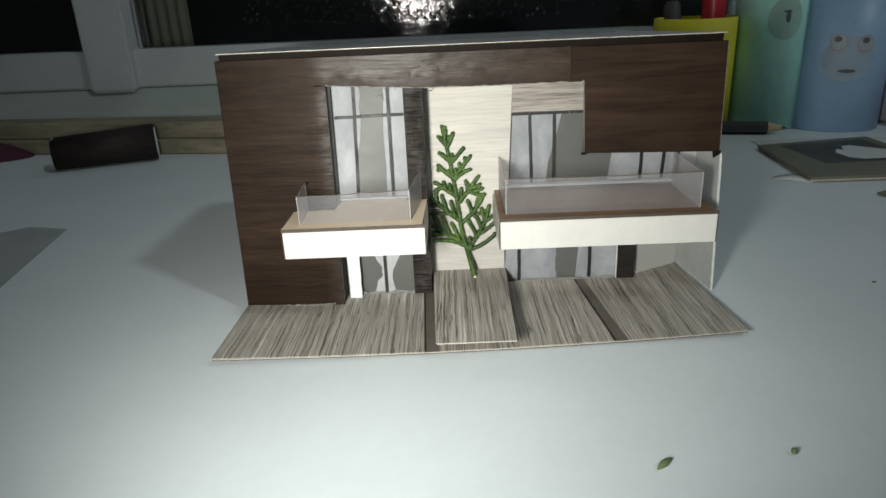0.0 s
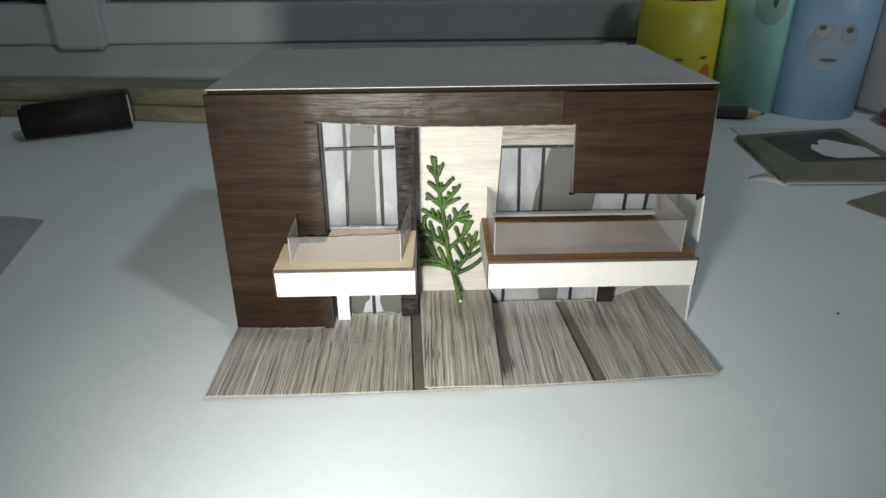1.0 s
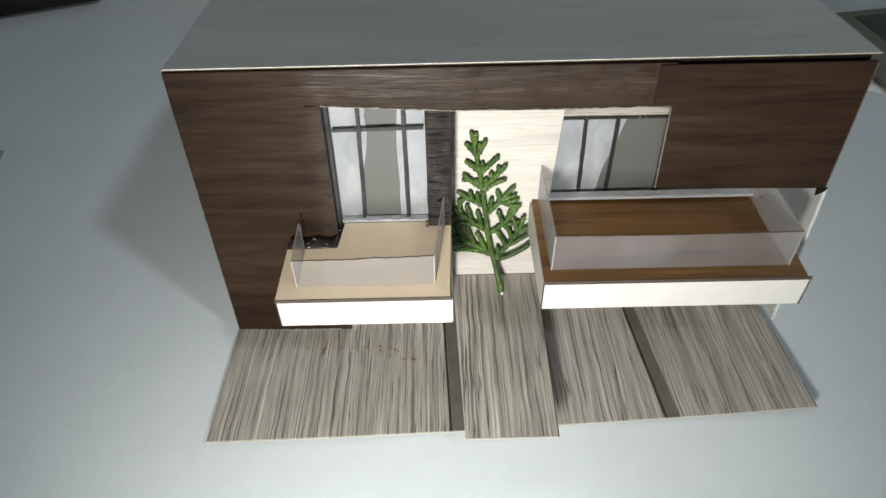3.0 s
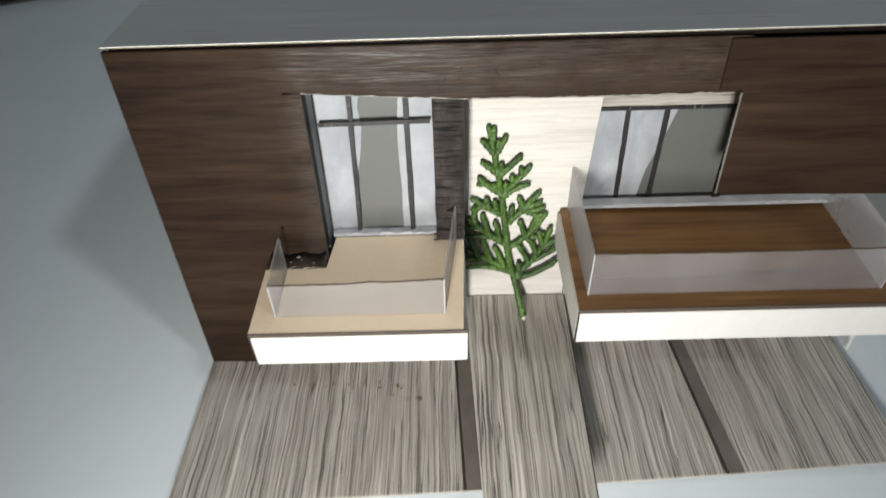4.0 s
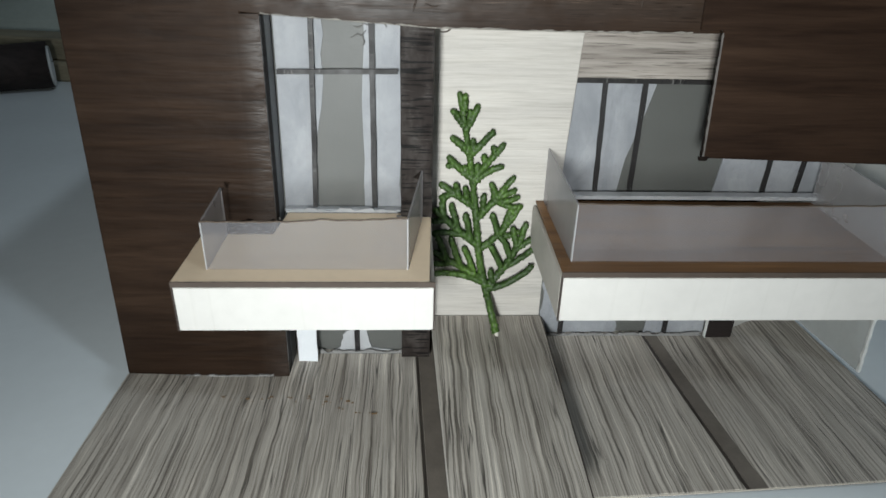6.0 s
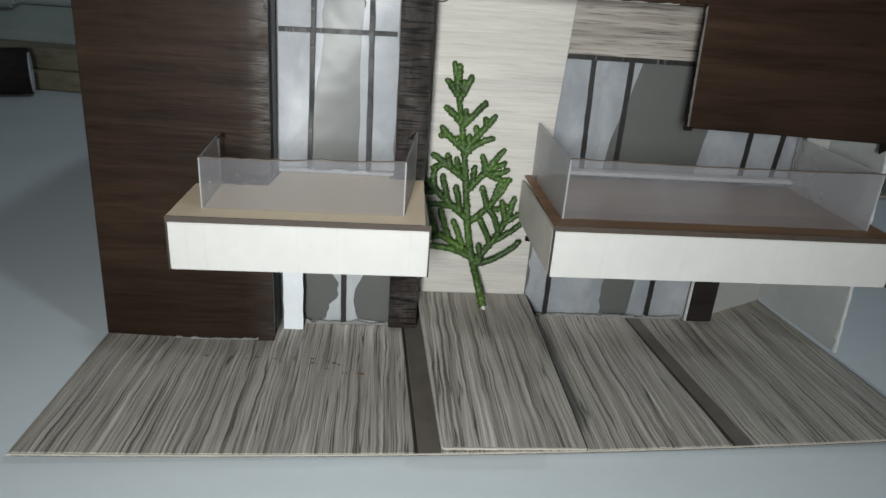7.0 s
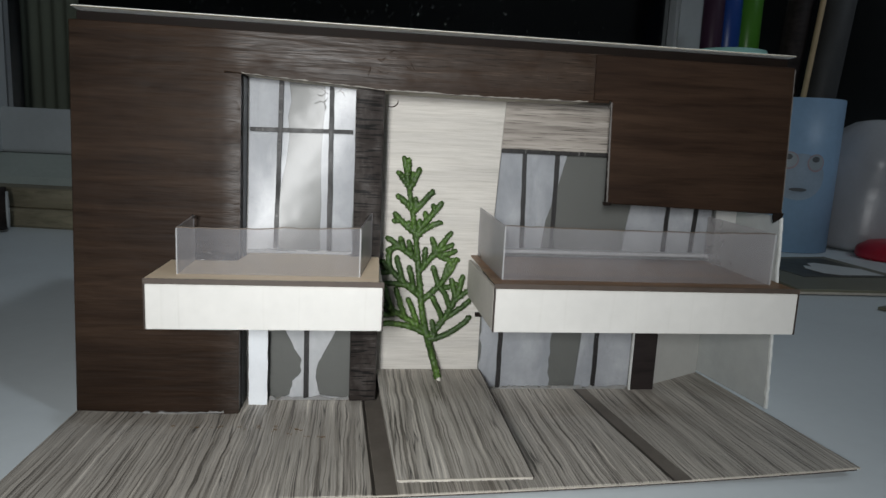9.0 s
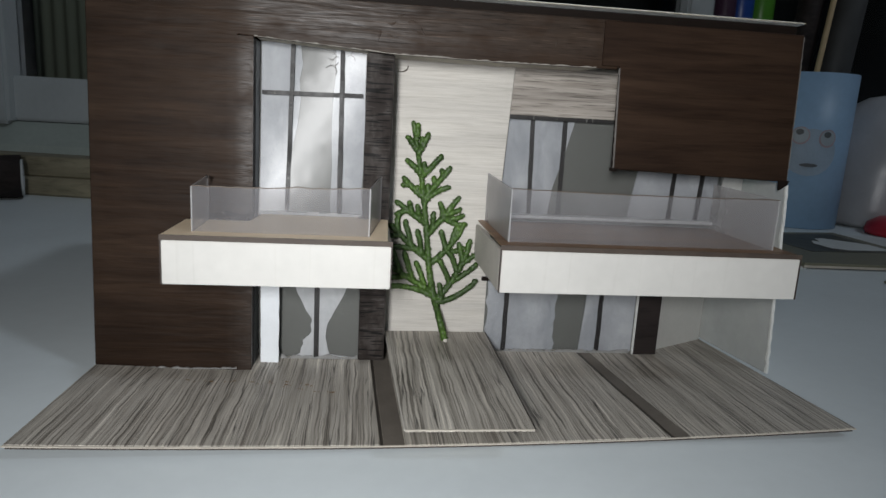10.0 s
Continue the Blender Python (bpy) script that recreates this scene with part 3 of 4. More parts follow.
slab(bm, [(x, z + 0.05) for x, z in rim] + [(x, z + rng.uniform(0.1, 0.38)) for x, z in rim[::-1]], FY - 0.12, FY + 0.3, "y")
for v in bm.verts:
    v.co.y += LEANING * v.co.z
part("frayed_edge", bm, FRAYED, lintel, "pale frayed lower edge of the vinyl")
for x0, x1, dz in ((36.6, 38.6, -0.2), (73.4, 75.9, -1.6)):
    bm = bmesh.new()
    top = 44.2 if x0 < 50 else 43.2
    slab(bm, [(x0, top), (x1, top), (x1 - 0.4, top - 0.7 + dz * 0.2), (x0 + 0.3, top - 0.5 + dz)], FY + 1.75, FY + 2.0, "y")
    part("corner_tab", bm, LIPDARK, house)
bm = bmesh.new()
slab(bm, [(37.6, 43.9), (56.5, 43.4), (75.45, 42.9), (75.35, 72.5), (33.6, 72.5), (33.6, 63.9), (37.2, 63.9)], FY - 0.5, FY + 0.05, "y", 0.12)
for v in bm.verts:
    v.co.y += LEANING * v.co.z
upper = part("upper_panel", bm, PANELNUT, house, "smooth dark walnut vinyl panel")
bm = bmesh.new()
left_cut = [(37.45 - 0.4 * i / 30 + rng.uniform(-0.1, 0.08), 44.1 + 19.5 * i / 30) for i in range(31)]
slab(bm, left_cut + [(37.32, 63.6), (37.72, 44.1)], FY - 0.6, FY - 0.3, "y")
for v in bm.verts:
    v.co.y += LEANING * v.co.z
part("cut_edge", bm, CUTGREY, upper, "raw card edge")
bm = bmesh.new()
right_cut = [(75.42 + rng.uniform(-0.05, 0.1), 43.1 + 29.0 * i / 40) for i in range(41)]
slab(bm, right_cut + [(75.3, 72.1), (75.3, 43.1)], FY - 0.56, FY - 0.2, "y")
for v in bm.verts:
    v.co.y += LEANING * v.co.z
part("cut_edge", bm, CUTGREY, upper, "raw card edge")
hpart("cut_side", LIPDARK, (37.4, 37.7, FY + 0.05, FY + 0.55, 44.0, 63.6), shear=LEANING, bevel=0.0, parent=upper)
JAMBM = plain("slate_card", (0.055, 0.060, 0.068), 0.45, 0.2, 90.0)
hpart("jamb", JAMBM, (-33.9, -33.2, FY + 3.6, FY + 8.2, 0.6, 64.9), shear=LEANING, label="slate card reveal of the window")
# near-black front of the reveal stands in for the thin shadow there
hpart("jamb", LIPDARK, (-33.95, -33.25, FY + 1.1, FY + 3.6, 0.6, 64.9), shear=LEANING, label="dark strip painted as the shadow beside the window")
for (xa, za), (xb, zb) in zip(low_line, low_line[1:]):
    bm = bmesh.new()
    slab(bm, [(xa, za + 0.12), (xb - 0.05, zb + 0.12), (xb - 0.05, zb + 0.7), (xa, za + 0.7)], FY + 4.6, 198.0, "y")
    part("soffit", bm, EDGE, house, "raw card underside of the lintel")
hpart("roof_lip", LIPDARK, (-61.5, 74.6, 185.0, 185.8, 68.0, 74.3))
bm = bmesh.new()
n = 40
rim = [(-61 + 136 * i / n, 254 + 3.0 * i / n + rng.uniform(-0.5, 0.5) + 0.8 * math.sin(i * 0.6)) for i in range(n + 1)]
sloped(bm, [(-61.0, 181.6), (74.6, 182.6)] + rim[::-1], 74.7, 71.5, 182, 256, 0.24)
roof = part("roof", bm, ROOFTOP, house, "grey-brown glossy sheet roof")
bm = bmesh.new()
sloped(bm, [(-61.05, 181.5), (74.65, 182.5), (74.65, 182.9), (-61.05, 181.9)], 74.6, 74.6, 181, 183, 0.14)
part("roof_edge", bm, ROOFEDGE, roof, "cream raw card edge")
for x, y, r in ((-53, 254.6, 1.1), (36, 256.2, 1.5), (38.5, 256.4, 1.0), (63, 257.2, 1.0), (66, 257.3, 1.5), (69, 257.2, 1.0)):
    bm = bmesh.new()
    q = bmesh.ops.create_icosphere(bm, subdivisions=2, radius=r)
    for v in q["verts"]:
        v.co = Vector((v.co.x * 1.7 + x, v.co.y * 0.7 + y, v.co.z * 0.55 + 71.6))
    part("glue_blob", bm, CURTAIN, roof, "dried white glue", True)
hpart("side_wall", WALNUT, (-62.2, -61.4, FY + 5.2, 252, 0.6, 71.0))
hpart("side_wall", WALNUT, (74.0, 74.8, 205.5, 252, 0.6, 71.0))
hpart("back_wall", WALNUT, (-61.4, 74.0, 251, 252, 0.6, 71.0))
bm = bmesh.new()
slab(bm, [(57.0, 196.2), (73.6, 204.6), (73.6, 205.3), (57.0, 197.0)], 0.1, 29.8)
part("inner_wall", bm, PALEGREY, house)
bm = bmesh.new()
slab(bm, [(69.8, 199.2), (73.6, 204.6), (73.6, 205.3), (69.8, 200.0)], 30.0, 71.0)
part("inner_wall", bm, PALEGREY, house)
hpart("inner_wall", PALEGREY, (69.6, 74.5, 196.4, 197.0, 30.5, 71.0))

# left window, post
hpart("post", WORN, (-12.3, -6.9, 185.6, 188.0, 1.2, 63.6))
hpart("post_side", DARKEDGE, (-7.6, -6.95, 188.0, 196.0, 1.2, 63.6))


def leaning_sheet(name, material, outline, y, thick, lean, parent, label="", pivot=30.0):
    """A thin upright sheet with an outline in x, z that leans back."""
    bm = bmesh.new()
    slab(bm, outline, y, y + thick, "y")
    for v in bm.verts:
        v.co.y += lean * (v.co.z - pivot)
    return part(name, bm, material, parent, label)


def wavy(x, z0, z1, swing, seed, n=14):
    r = random.Random(seed)
    return [(x + r.uniform(-1, 1) * swing, z0 + (z1 - z0) * i / n) for i in range(n + 1)]


def strip(name, material, x0, x1, z0, z1, y, parent, lean=0.0, swing=0.12, seed=1, label="", thick=0.25, n=14):
    """A hand-cut upright strip with slightly uneven edges."""
    a, b = wavy(x0, z0, z1, swing, seed, n), wavy(x1, z0, z1, swing, seed + 50, n)
    return leaning_sheet(name, material, a + b[::-1], y, thick, lean, parent, label)


WLEAN = 0.074
WL = leaning_sheet("window", GREY, [(-33.2, 30.5), (-12.2, 30.5), (-12.2, 66.0), (-33.2, 66.0)], 189.75, 0.5, WLEAN, house, "grey-backed window with white curtains and dark bars")
hpart("lower_back", GREY, (-33.2, -12.2, 189.4, 189.9, 0.2, 30.4), parent=WL)
leaning_sheet("curtain", CURTAIN, [(-32.9, 30.8), (-27.0, 30.8), (-27.2, 37), (-26.8, 44), (-25.7, 49.5), (-25.2, 54), (-25.5, 58), (-24.9, 61), (-25.4, 65.0), (-32.9, 65.0)], 189.42, 0.25, WLEAN, WL, "white tissue curtain")
strip("curtain", CURTAIN, -18.6, -12.4, 30.8, 65.0, 189.42, WL, WLEAN, 0.36, 4, "white tissue curtain", n=7)
leaning_sheet("bar", BARPRINT, [(x + 0.8 * k / 12 + rng.uniform(-0.06, 0.06), 31.5 + 33.5 * k / 12) for x, ks in ((-27.9, range(13)), (-27.1, range(12, -1, -1))) for k in ks], 188.4, 0.22, WLEAN, WL)
strip("bar", BARPRINT, -17.5, -16.6, 31.5, 65.0, 188.4, WL, WLEAN, 0.06, 6, thick=0.22)
leaning_sheet("crossbar", BARTICK, [(-32.6, 54.8), (-12.8, 55.1), (-12.8, 55.9), (-32.6, 55.6)], 188.1, 0.2, WLEAN, WL)
bm = bmesh.new()
sheet_grid = {}
for i in range(13):
    for j in range(21):
        x, u = -33.0 + 20.7 * i / 12, j / 20
        y = 188.62 + 34.2 * (0.150 * u - 0.0755 * u * u) + (x + 22.6) * (0.065 - 0.115 * u)
        for k in (0, 1):
            sheet_grid[i, j, k] = bm.verts.new((x, y + 0.1 * k, 31.2 + 34.2 * u))
for i in range(12):
    for j in range(20):
        for k in (0, 1):
            bm.faces.new([sheet_grid[p, q, k] for p, q in ((i, j), (i + 1, j), (i + 1, j + 1), (i, j + 1))])
part("film", bm, PANE, WL, "glossy clear film, slightly curled", True)
for path in ([(-20.4, 60.6), (-19.4, 61.2), (-18.6, 61.0), (-17.9, 61.8)], [(-19.9, 62.4), (-19.0, 62.2), (-18.3, 62.9), (-17.6, 62.6)], [(-18.6, 61.0), (-18.2, 60.1), (-18.4, 59.4)],
             [(-19.2, 63.6), (-18.4, 63.2), (-18.3, 62.9)], [(-16.2, 63.0), (-15.5, 63.4), (-14.9, 63.0), (-14.6, 62.3)], [(-15.5, 63.4), (-15.1, 64.0)]):
    bm = bmesh.new()
    tube(bm, [(x, 188.6 + WLEAN * (z - 30), z) for x, z in path], [0.04] + [0.085] * (len(path) - 2) + [0.04], 6)
    part("glue_crack", bm, GLUE, WL, "dark crack of dried glue", True)
hpart("sill", SILVER, (-32.8, -12.4, 187.6, 189.3, 31.3, 31.75), parent=WL)
strip("white_strip", WHITESTRIP, -32.1, -28.5, 0.4, 31, 185.2, WL, 0, 0.08, 7, thick=0.5)
strip("bar", BLACK, -21.6, -20.7, 0.5, 31, 188.6, WL, 0, 0.08, 8)


def drawn(name, x, side, widths, y, parent, seed):
    """A tissue curtain gathered at its middle: its width at each height, out to one side of x."""
    r = random.Random(seed)
    rim = []
    for (za, wa), (zb, wb) in zip(widths, widths[1:]):
        rim += [(x + side * (wa + (wb - wa) * k / 5 + r.uniform(-0.15, 0.15)), za + (zb - za) * k / 5) for k in range(5)]
    rim.append((x + side * widths[-1][1], widths[-1][0]))
    return leaning_sheet(name, TISSUE, [(x, widths[0][0])] + rim + [(x, widths[-1][0])], y, 0.25, 0.0, parent, "gathered white curtain")


drawn("curtain", -21.7, -1, ((0.5, 4.2), (1.3, 2.8), (4.2, 2.2), (6.0, 0.5), (9.0, 0.6), (14.5, 3.5), (21.0, 6.2)), 189.0, WL, 1)
drawn("curtain", -20.6, 1, ((0.5, 6.4), (1.1, 2.2), (4.5, 1.4), (8.0, 1.6), (14.5, 5.2), (21.0, 7.6)), 189.0, WL, 2)
leaning_sheet("film", PANE, [(-28.6, 0.6), (-12.3, 0.6), (-12.3, 30.5), (-28.6, 30.5)], 188.1, 0.15, 0.0, WL)

# cream wall and transom
bm = bmesh.new()
slab(bm, [(-7.0, 3.6), (16.4, 3.6), (18.7, 53.0), (19.3, 66.0), (-7.0, 66.0)], 196.0, 196.8, "y", 0.12)
part("cream_wall", bm, CREAM, house, "cream wood-grain wall panel")
bm = bmesh.new()
tube(bm, [(-5.2 + 1.5 * math.sin(a), 195.9, 62.2 - 1.2 * math.cos(a)) for a in (-0.4, 0.0, 0.4, 0.8, 1.2, 1.6, 1.9)], [0.04, 0.1, 0.14, 0.14, 0.12, 0.08, 0.04], 6)
part("glue_thread", bm, FOLDEDGE, house, "thin curl of dried glue", True)
tr = hpart("transom", ASHX, (17.5, 47.5, 196.3, 197.1, 53.6, 66.0), label="grey-beige wood-grain strip")
hpart("dark_chip", LIPDARK, (14.9, 17.4, 195.3, 195.9, 16.6, 17.5), bevel=0.0)
hpart("transom_edge", BARTICK, (17.5, 47.5, 196.2, 197.1, 52.7, 53.6), parent=tr)

# right window, two storeys
WR = hpart("window", GREY, (16.5, 70.0, 198.2, 198.8, 30.0, 66.0), label="wide grey-backed window with white curtains and dark bars")
hpart("lower_back", GREY, (16.0, 53.0, 195.9, 196.5, 0.15, 30.0), parent=WR)
leaning_sheet("curtain", CURTAIN, [(16.6, 31), (29.2, 31), (30.0, 38), (31.8, 44), (34.0, 53.2), (16.6, 53.2)], 197.9, 0.25, 0, WR, "white tissue curtain")
leaning_sheet("curtain", CURTAIN, [(48.2, 31), (69.0, 31), (69.4, 53), (52.0, 53), (50.0, 44), (49.0, 38)], 197.9, 0.25, 0, WR, "white tissue curtain")
for a, b, slant in ((24.5, 25.5, -0.7), (31.2, 32.2, 0.0), (57.6, 58.6, 0.7), (64.2, 65.2, 1.2)):
    leaning_sheet("bar", BLACK, [(x + slant * k / 8 + rng.uniform(-0.07, 0.07), 30.5 + 22.7 * k / 8) for x, ks in ((a, range(9)), (b, range(8, -1, -1))) for k in ks], 197.6, 0.25, 0, WR)
leaning_sheet("film", PANE, [(16.9, 31), (69.6, 31), (69.6, 53.2), (16.9, 53.2)], 196.9, 0.15, 0.0, WR)
hpart("sill", SILVER, (16.4, 69.0, 194.2, 196.6, 31.5, 32.0), parent=WR)
strip("bar", BLACK, 20.3, 21.3, 0.3, 23, 194.8, WR, 0, 0.08, 31)
strip("bar", BLACK, 42.6, 43.6, 0.3, 23, 194.8, WR, 0, 0.08, 32)
strip("curtain", CURTAIN, 16.4, 32.6, 0.5, 23, 195.3, WR, 0, 0.4, 33, "white tissue curtain")
leaning_sheet("curtain", CURTAIN, [(38.8, 0.3), (51.6, 0.3), (51.6, 23), (40.2, 23), (39.6, 11)], 195.3, 0.25, 0, WR, "white tissue curtain")
leaning_sheet("film", PANE, [(16.4, 0.3), (51.6, 0.3), (51.6, 23), (16.4, 23)], 194.3, 0.15, 0.0, WR)
hpart("porch_post", BLACKWOOD, (51.5, 57.1, 193.4, 194.2, 0.2, 23.5))
hpart("white_edge", WHITEEDGE, (51.3, 51.5, 193.35, 194.2, 0.2, 23.5), bevel=0.0)

# clear side sheet with a ragged front edge
bm = bmesh.new()
r2 = random.Random(9)
edge = [(180.2 + 2.6 * i / 36 + r2.uniform(-0.12, 0.12), 1.2 + 41.0 * i / 36) for i in range(37)]
slab(bm, [(204.6, 0.9)] + edge + [(204.6, 43.0)], 76.0, 76.3, "x")
for v in bm.verts:
    v.co.x += -0.12 * (v.co.y - 184)
side = part("side_sheet", bm, SIDEFILM, house, "clear plastic side sheet")
bm = bmesh.new()
slab(bm, [(y - 0.15, z) for y, z in edge] + [(y + r2.uniform(0.1, 0.4), z) for y, z in edge[::-1]], 75.85, 76.4, "x")
for v in bm.verts:
    v.co.x += -0.12 * (v.co.y - 184)
part("torn_edge", bm, WHITEEDGE, side, "white torn front edge")


def rim_line(x0, x1, z, sag, n=24):
    """A nearly straight cut edge with a slight sag and small nicks."""
    return [(x0 + (x1 - x0) * i / n, z - sag * math.sin(math.pi * i / n) + 0.06 * math.sin(i * 2.3)) for i in range(n + 1)]


def balcony(outline, z0, z1, top_mat, name_label, rail_x, rail_y, rail_z, backs, flare=0.0, tilt=0.0):
    """A white-fronted balcony with its deck and clear railing; flare: how far the right side turns out; tilt: how much lower the left end is."""
    xs, ys = [p[0] for p in outline], [p[1] for p in outline]
    x0, x1, y0 = min(xs), max(xs), min(ys)
    b = hpart("balcony", FASCIA, (x0 + 0.2, x1 - 0.2, y0, y0 + 0.7, z0, z1 - 0.9), label=name_label)
    bm = bmesh.new()
    slab(bm, outline, z1 - 0.3, z1, bevel=0.08)
    deck = part("deck", bm, top_mat, b)
    bm = bmesh.new()
    slab(bm, [(x0 - 0.05, y0 - 0.06), (x1 + 0.05, y0 - 0.06), (x1 + 0.05, y0 + 0.12), (x0 - 0.05, y0 + 0.12)], z1 - 0.88, z1 + 0.02)
    part("deck_edge", bm, FOLDEDGE, b)
    ends = {x: max(q[1] for q in outline if abs(q[0] - x) < 4) for x in (x0, x1)}
    hpart("end_panel", ENDCARD, (x0, x0 + 0.7, y0 + 0.7, ends[x0] - 0.3, z0, z1 - 0.95), parent=b, label="card end panel")
    hpart("end_panel", ENDCARD, (x1 - 0.7, x1, y0 + 0.7, ends[x1] - 0.3, z0, z1 - 0.95), parent=b, label="card end panel")
    hpart("corner_line", DARKEDGE, (x0 - 0.03, x0 + 0.22, y0 - 0.03, y0 + 0.5, z0, z1 - 0.9), parent=b, bevel=0.0)
    hpart("corner_line", DARKEDGE, (x1 - 0.2, x1 + 0.03, y0 - 0.03, y0 + 0.5, z0, z1 - 0.9), parent=b, bevel=0.0)
    rx0, rx1 = rail_x
    lip = [(x, z - tilt * (rx1 - x) / (rx1 - rx0) + 0.4 * tilt * math.exp(-((x - rx0) / (rx1 - rx0) - 0.58) ** 2 / 0.004)) for x, z in rim_line(rx0, rx1, rail_z, 0.25)]
    leaning_sheet("railing", ACETATE, [(rx0, z1)] + lip + [(rx1, z1)], rail_y, 0.3, 0.0, b, "frosted clear plastic railing")
    leaning_sheet("railing_rim", RIM, lip + [(x, z + 0.16) for x, z in lip[::-1]], rail_y, 0.3, 0.0, b, "brownish cut rim")
    for rx, back, drop, turn, top in ((rx0, backs[0], 0.6 - tilt, 0.0, rail_z - tilt), (rx1, backs[1], 0.4, flare, rail_z)):
        bm = bmesh.new()
        slab(bm, [(rail_y + 0.3, z1), (rail_y + 0.3, top), (back, rail_z + drop), (back, z1)], rx - 0.15, rx + 0.15, "x")
        for v in bm.verts:
            v.co.x += turn * (v.co.y - rail_y) / (back - rail_y)
        part("railing_side", bm, ACETATE_LIT_END, b, "frosted clear plastic railing")
        hpart("railing_edge", CUTEDGE, (rx - 0.1, rx + 0.1, rail_y - 0.03, rail_y + 0.2, z1, top - 0.05), parent=b, bevel=0.0, label="bright cut edge")
    return b


BL = balcony([(-44.8, 162.6), (-7.8, 162.6), (-7.0, 187.2), (-32.2, 187.2), (-33.2, 178.6), (-44.6, 178.4)], 23.0, 31.3, BEIGE,
             "small white balcony with beige deck", (-40.6, -11.0), 166.4, 39.6, (178.2, 185.3), 2.3, 0.7)
balcony([(12.7, 167.2), (70.2, 167.2), (71.0, 195.6), (13.2, 195.6)], 21.6, 30.4, HONEY,
        "long white balcony with honey-brown deck", (14.8, 67.2), 170.8, 40.2, (195.4, 195.4))

for x, y, z, r in ((-39.9, 179.6, 31.9, 0.16), (-38.5, 180.6, 32.3, 0.3), (-38.0, 180.1, 32.1, 0.14), (-35.6, 179.4, 31.8, 0.2), (-33.4, 184.5, 31.4, 0.35), (-12.6, 185.2, 31.6, 0.35)):
    bm = bmesh.new()
    q = bmesh.ops.create_icosphere(bm, subdivisions=2, radius=r)
    for v in q["verts"]:
        v.co = Vector((v.co.x * 1.5 + x, v.co.y * 0.8 + y, v.co.z * 0.8 + z))
    part("glue_spot", bm, GLUE, BL, "dried clear glue", True)
bm = bmesh.new()
n = 24
ridge = [(178.45 + 0.15 * math.sin(i * 0.7) + 0.1 * math.sin(i * 1.9), 31.6 + 0.25 * math.sin(i * 0.55) + 0.12 * math.sin(i * 1.4)) for i in range(n + 1)]
rows = [[bm.verts.new((-44.0 + 10.6 * i / n, y, z)) for y, z in ((yf, 31.2), (yf + 0.4, (31.2 + zt) / 2 + 0.2), (180.2, zt + 0.1), (181.9, zt + 0.7), (181.9, 31.0))] for i, (yf, zt) in enumerate(ridge)]
for a, b in zip(rows, rows[1:]):
    for k in range(5):
        bm.faces.new((a[k], a[(k + 1) % 5], b[(k + 1) % 5], b[k]))
bm.faces.new(rows[0])
bm.faces.new(rows[-1][::-1])
part("glue_bead", bm, DARKGLUE, BL, "dark glossy glue between deck and facade", True)
for tip, y in (([(-41.0, 39.1), (-40.85, 39.65), (-40.5, 39.4), (-40.1, 39.5), (-40.3, 39.0), (-40.6, 38.9)], 178.1), ([(-10.2, 38.8), (-8.8, 40.0), (-8.8, 38.4)], 185.2)):
    bm = bmesh.new()
    slab(bm, tip, y, y + 0.3, "y")
    part("torn_tip", bm, LIPDARK, BL, "dark torn tip of vinyl")
# added tinted sheet that draws a shadow patch on the table
shade_patch = thing("shadow_sheet", "thin tinted sheet standing in for a shadow on the table", "plastic sheet", (-190, 200, 0))
bm = bmesh.new()
slab(bm, [(-165, 267), (-184, 272), (-250, 224), (-225, 120), (-148, 165)], 0.15, 0.4)
part("leaf", bm, SHADOWFILM, shade_patch)


def glue_line(x0, x1, y, z0, height, seed, material):
    """A ragged bead of dried glue along a foot."""
    r = random.Random(seed)
    n = int((x1 - x0) * 1.6)
    top = [(x0 + (x1 - x0) * i / n, z0 + height * r.uniform(0.15, 1.0)) for i in range(n + 1)]
    bm = bmesh.new()
    slab(bm, [(x0, z0)] + top + [(x1, z0)], y, y + 0.3, "y")
    part("glue_line", bm, material, house, "ragged bead of dried glue")


glue_line(-61, -36, 179.75, 1.3, 0.45, 1, BEAD)
glue_line(-28.4, -12.4, 187.9, 0.5, 0.9, 2, BEAD)
glue_line(-32.6, -13.0, 187.4, 31.3, 0.9, 4, TISSUE)
glue_line(17.2, 68.6, 194.0, 31.4, 0.8, 5, TISSUE)
glue_line(17, 50.6, 194.1, 0.25, 0.9, 3, BEAD)
r3 = random.Random(12)
bm = bmesh.new()
for x, y in ((-39.3, 173.0), (-28.4, 174.5), (-25.4, 173.8), (-25.6, 172.6), (-22.6, 173.5), (-22.0, 173.2), (-20.5, 172.2), (-17.5, 169.4), (-16.7, 169.1)):
    x, y = x + r3.uniform(-0.4, 0.4), y + r3.uniform(-0.4, 0.4)
    q = bmesh.ops.create_icosphere(bm, subdivisions=1, radius=r3.uniform(0.14, 0.3))
    for v in q["verts"]:
        v.co = Vector((v.co.x * 1.8 + x, v.co.y + y, 0.2 * v.co.z + base_h(x, y) + 0.45))
for i in range(20):
    f = i / 19
    x, y = -43 + 27 * f + r3.uniform(-0.8, 0.8), 171.5 + 3.0 * math.sin(2.6 * f + 0.4) - 3.0 * f + r3.uniform(-0.9, 0.9)
    q = bmesh.ops.create_icosphere(bm, subdivisions=1, radius=r3.uniform(0.08, 0.2))
    for v in q["verts"]:
        v.co = Vector((v.co.x * 2.2 + x, v.co.y + y, 0.2 * v.co.z + base_h(x, y) + 0.42))
tagged(part("brown_specks", bm, BROWN, house, "small brown specks on the paving"), "", "", "", "stuff")

